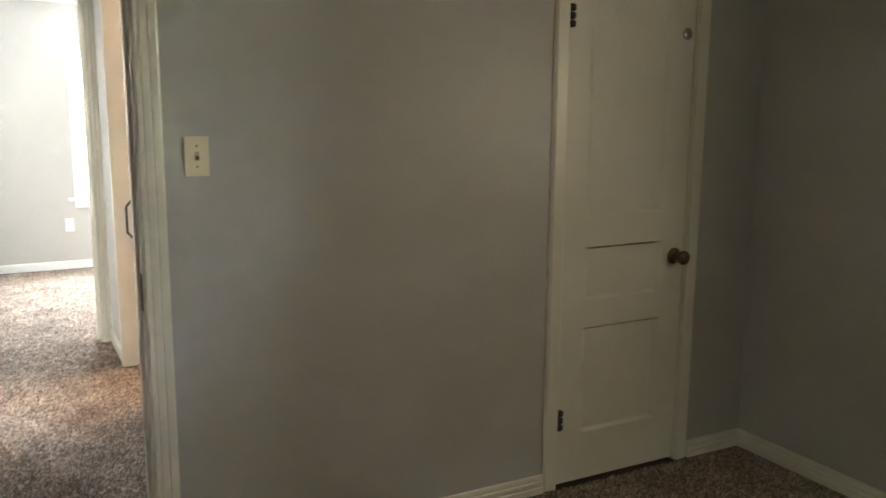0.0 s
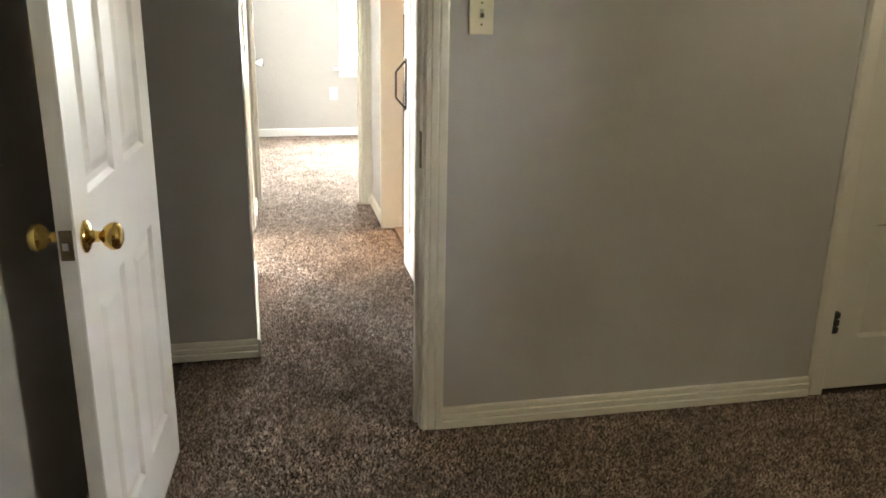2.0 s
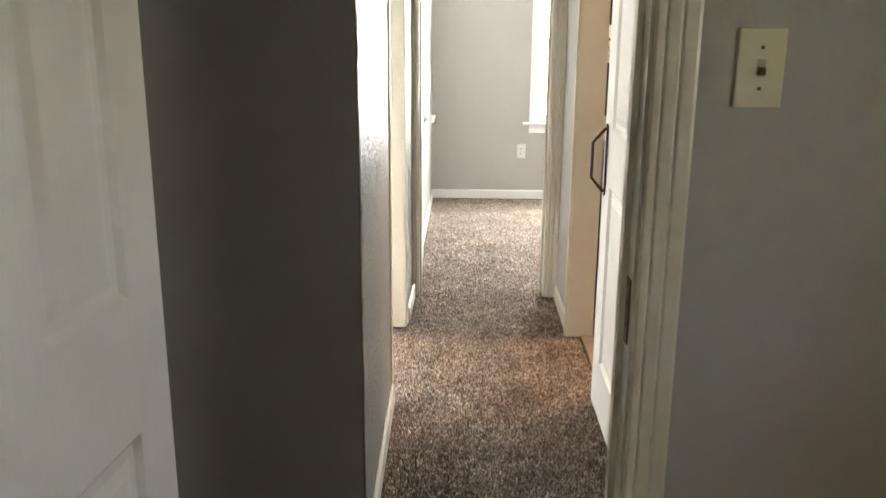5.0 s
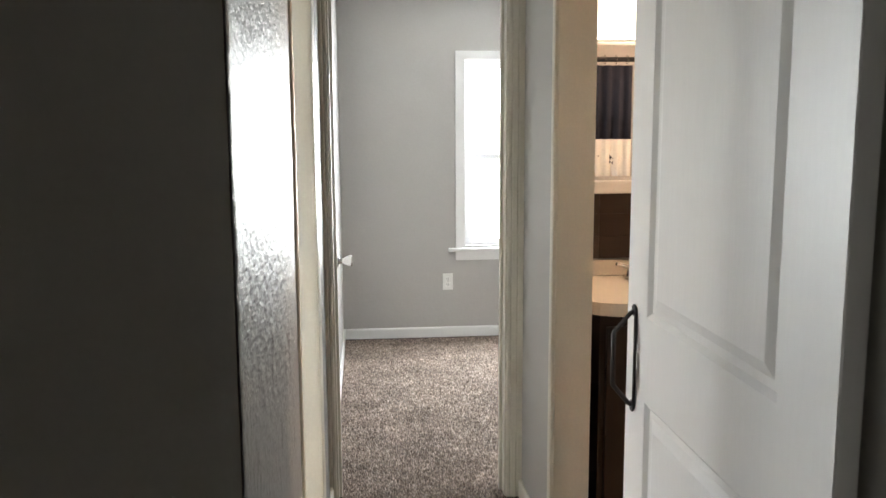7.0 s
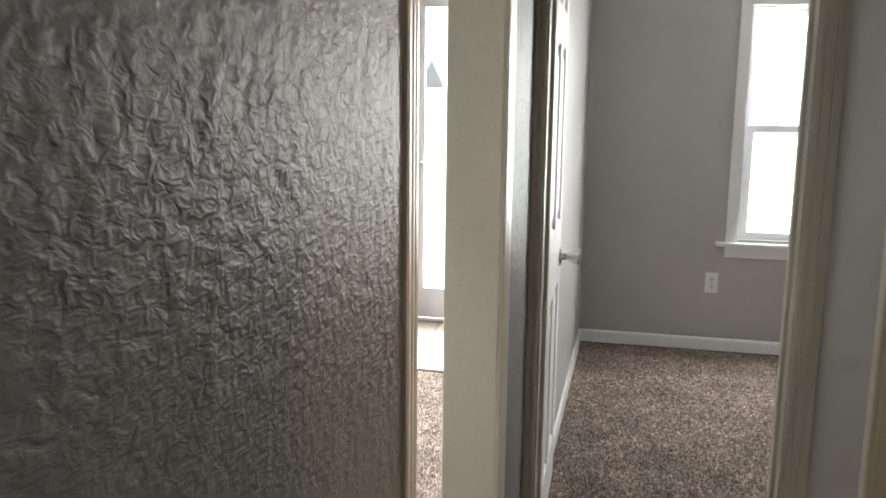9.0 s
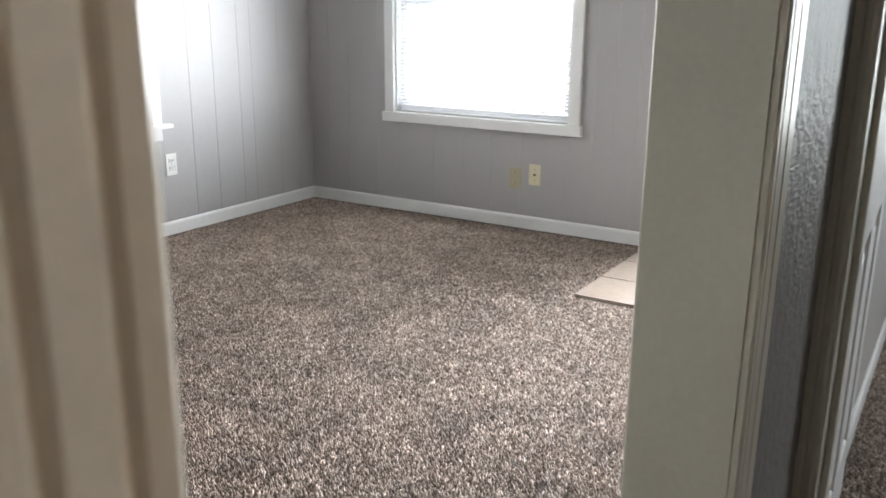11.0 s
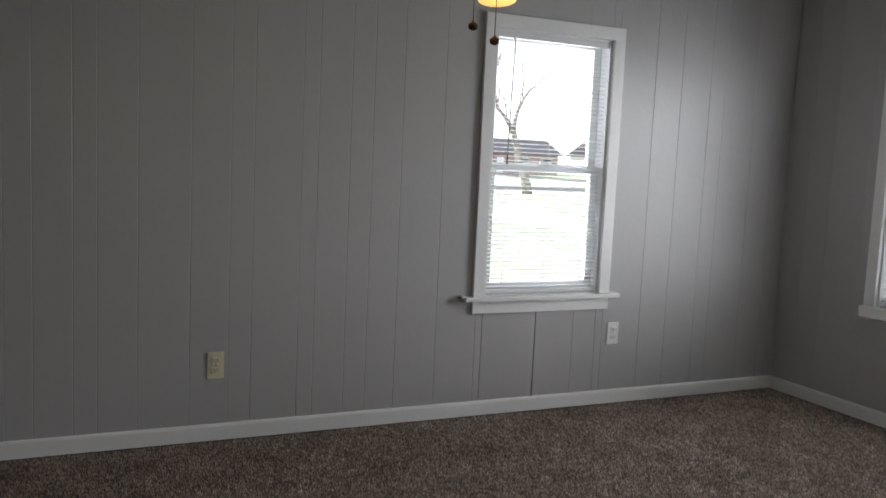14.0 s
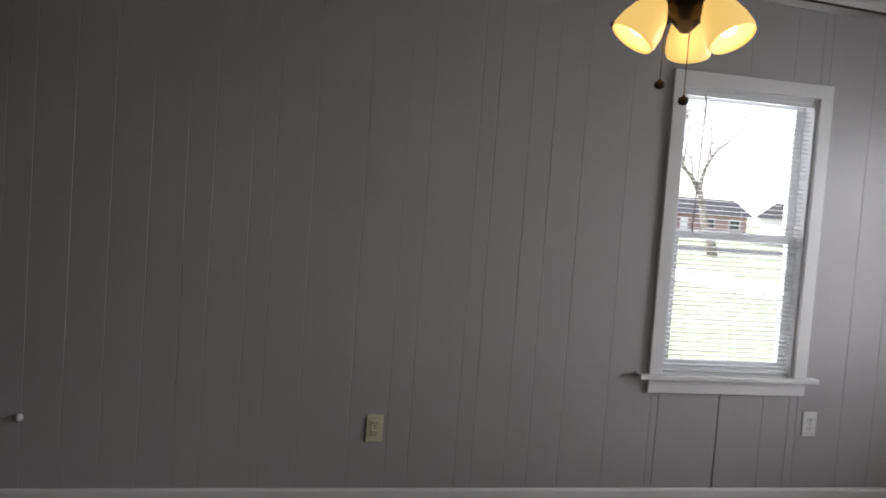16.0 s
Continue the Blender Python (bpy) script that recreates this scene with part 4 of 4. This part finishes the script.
def plank_mesh(w, h):
    c = 0.0020
    prof = [(0, 0), (0, 0.0094), (c, 0.011), (w - c, 0.011), (w, 0.0094), (w, 0)]
    bm = bmesh.new()
    moulding(bm, prof, (0, 0, 0), (0, 0, 1), (1, 0, 0), (0, -1, 0), h)
    return mesh_of("plank", bm, PANEL)


def panelled(name, m, marks, holes, label, gaps=()):
    """Vertical planks between the marks, in local axes like a window; holes: (x0, x1, z0, z1) of window openings."""
    top = thing(name, m, label, "wall", kind="structure")
    meshes = {}
    for a, b in zip(marks, marks[1:]):
        cuts = [(z0, z1) for x0, x1, z0, z1 in holes if a < x1 and b > x0]
        spans = [(0.0, H)] if not cuts else [(0.0, cuts[0][0]), (cuts[0][1], H)]
        for z0, z1 in spans:
            if z1 - z0 < 0.02:
                continue
            open_seam = 0.006 if b in gaps and z0 < 0.1 else 0.0001
            key = (round(b - a, 3), round(z1 - z0, 3), open_seam)
            if key not in meshes:
                meshes[key] = plank_mesh(b - a - open_seam, z1 - z0)
            part("plank", meshes[key], PANEL, top, m=pose(a, 0.0115, z0, 0, 0.35 if open_seam > 0.005 else 0, 0))
    return top


WEST = [0.0, 0.14, 0.28, 0.378, 0.52, 0.66, 0.80, 0.932, 1.033, 1.177, 1.266, 1.418, 1.624, 1.784, 1.880, 2.084, 2.156, 2.301, 2.405, 2.546, 2.751, 2.96, 2.996, 3.30, 3.52, 3.656, 3.70, 3.935, 4.107, 4.30, 4.40, 4.62, 4.78, 4.909]
panelled("wall_living_west_panelling", pose(-3.93, 0.774, 0, 0, 0, 90), WEST, [(2.996, 3.656, 0.59, 1.866)], "greige painted vertical plank panelling with a window", (3.30,))
NORTH = [0.0, 0.15, 0.30, 0.52, 0.65, 0.92, 1.12, 1.30, 1.48, 1.765, 1.90, 2.01, 2.13, 2.27, 2.42, 2.58, 2.72, 2.90, 3.05, 3.23, 3.287]
panelled("wall_living_north_panelling", pose(-3.93, 5.683, 0), NORTH, [(0.65, 1.765, 0.59, 1.866), (2.27, 3.23, 0.0, 2.06)], "greige painted vertical plank panelling with a wide window")

entry = tagged(part("floor_entry", boxes((-1.71, -0.642, 4.755, 5.683, -0.012, -0.003)), GROUT), "beige ceramic tile entry floor beside the carpet", "floor", kind="structure")
tile_mesh = mesh_of("tile", boxes((0.002, 0.303, 0.002, 0.303, -0.008, 0.003), bevel=0.0015, segments=1), TILE)
small_tile = mesh_of("tile", boxes((0.002, 0.146, 0.002, 0.303, -0.008, 0.003), bevel=0.0015, segments=1), TILE)
for j in range(3):
    for i in range(3):
        part("tile", tile_mesh, TILE, entry, m=pose(-1.708 + 0.305 * i, 4.757 + 0.305 * j, 0.0))
    part("tile", small_tile, TILE, entry, m=pose(-0.793, 4.757 + 0.305 * j, 0.0))


def pile(name, x0, x1, y0, y1, label, step=0.0078, skip=None):
    """Carpet pile: short leaning tufts, each a small pyramid."""
    rng = np.random.default_rng(int(1000 + 10 * abs(x0 + 3 * y0)))
    gx, gy = np.meshgrid(np.arange(x0, x1, step), np.arange(y0, y1, step))
    n = gx.size
    px = gx.ravel() + rng.uniform(-0.5, 0.5, n) * step
    py = gy.ravel() + rng.uniform(-0.5, 0.5, n) * step
    ok = (px > x0) & (px < x1) & (py > y0) & (py < y1)
    if skip:
        ok &= ~((px > skip[0] - 0.004) & (py > skip[1] - 0.004))
    px, py = px[ok], py[ok]
    n = px.size
    a = rng.uniform(0, 2 * math.pi, n)
    wide = rng.uniform(0.42, 0.68, n) * step
    lean = rng.uniform(0.2, 0.9, n) * step
    la = rng.uniform(0, 2 * math.pi, n)
    tall = rng.uniform(0.005, 0.0135, n)
    v = np.zeros((n, 4, 3))
    for k in range(3):
        t = a + k * 2.0944
        v[:, k, 0], v[:, k, 1], v[:, k, 2] = px + wide * np.cos(t), py + wide * np.sin(t), -0.0118
    v[:, 3, 0], v[:, 3, 1], v[:, 3, 2] = px + lean * np.cos(la), py + lean * np.sin(la), -0.0118 + tall
    base = (np.arange(n) * 4)[:, None]
    tris = (base[:, :, None] + np.array([[0, 1, 3], [1, 2, 3], [2, 0, 3]])[None]).reshape(-1)
    me = bpy.data.meshes.new(name)
    me.vertices.add(4 * n)
    me.vertices.foreach_set("co", v.ravel())
    me.loops.add(9 * n)
    me.loops.foreach_set("vertex_index", tris.astype(np.int32))
    me.polygons.add(3 * n)
    me.polygons.foreach_set("loop_start", np.arange(0, 9 * n, 3, dtype=np.int32))
    me.update(calc_edges=True)
    me.materials.append(CARPET)
    me.shade_smooth()
    return tagged(new(name, me), label, "carpet", kind="stuff")


LABEL = "mottled brown and beige frieze carpet"
pile("carpet_bedroom", -0.96, 2.446, -2.9, 0.0, LABEL)
pile("carpet_hall", -0.80, 0.262, 0.0, 2.93, LABEL, step=0.0078)
pile("carpet_back_bedroom", -0.54, 1.3, 2.93, 5.52, LABEL, step=0.0078)
pile("carpet_living_room", -3.93, -0.542, 0.9, 5.683, LABEL, step=0.0076, skip=(-1.71, 4.755))
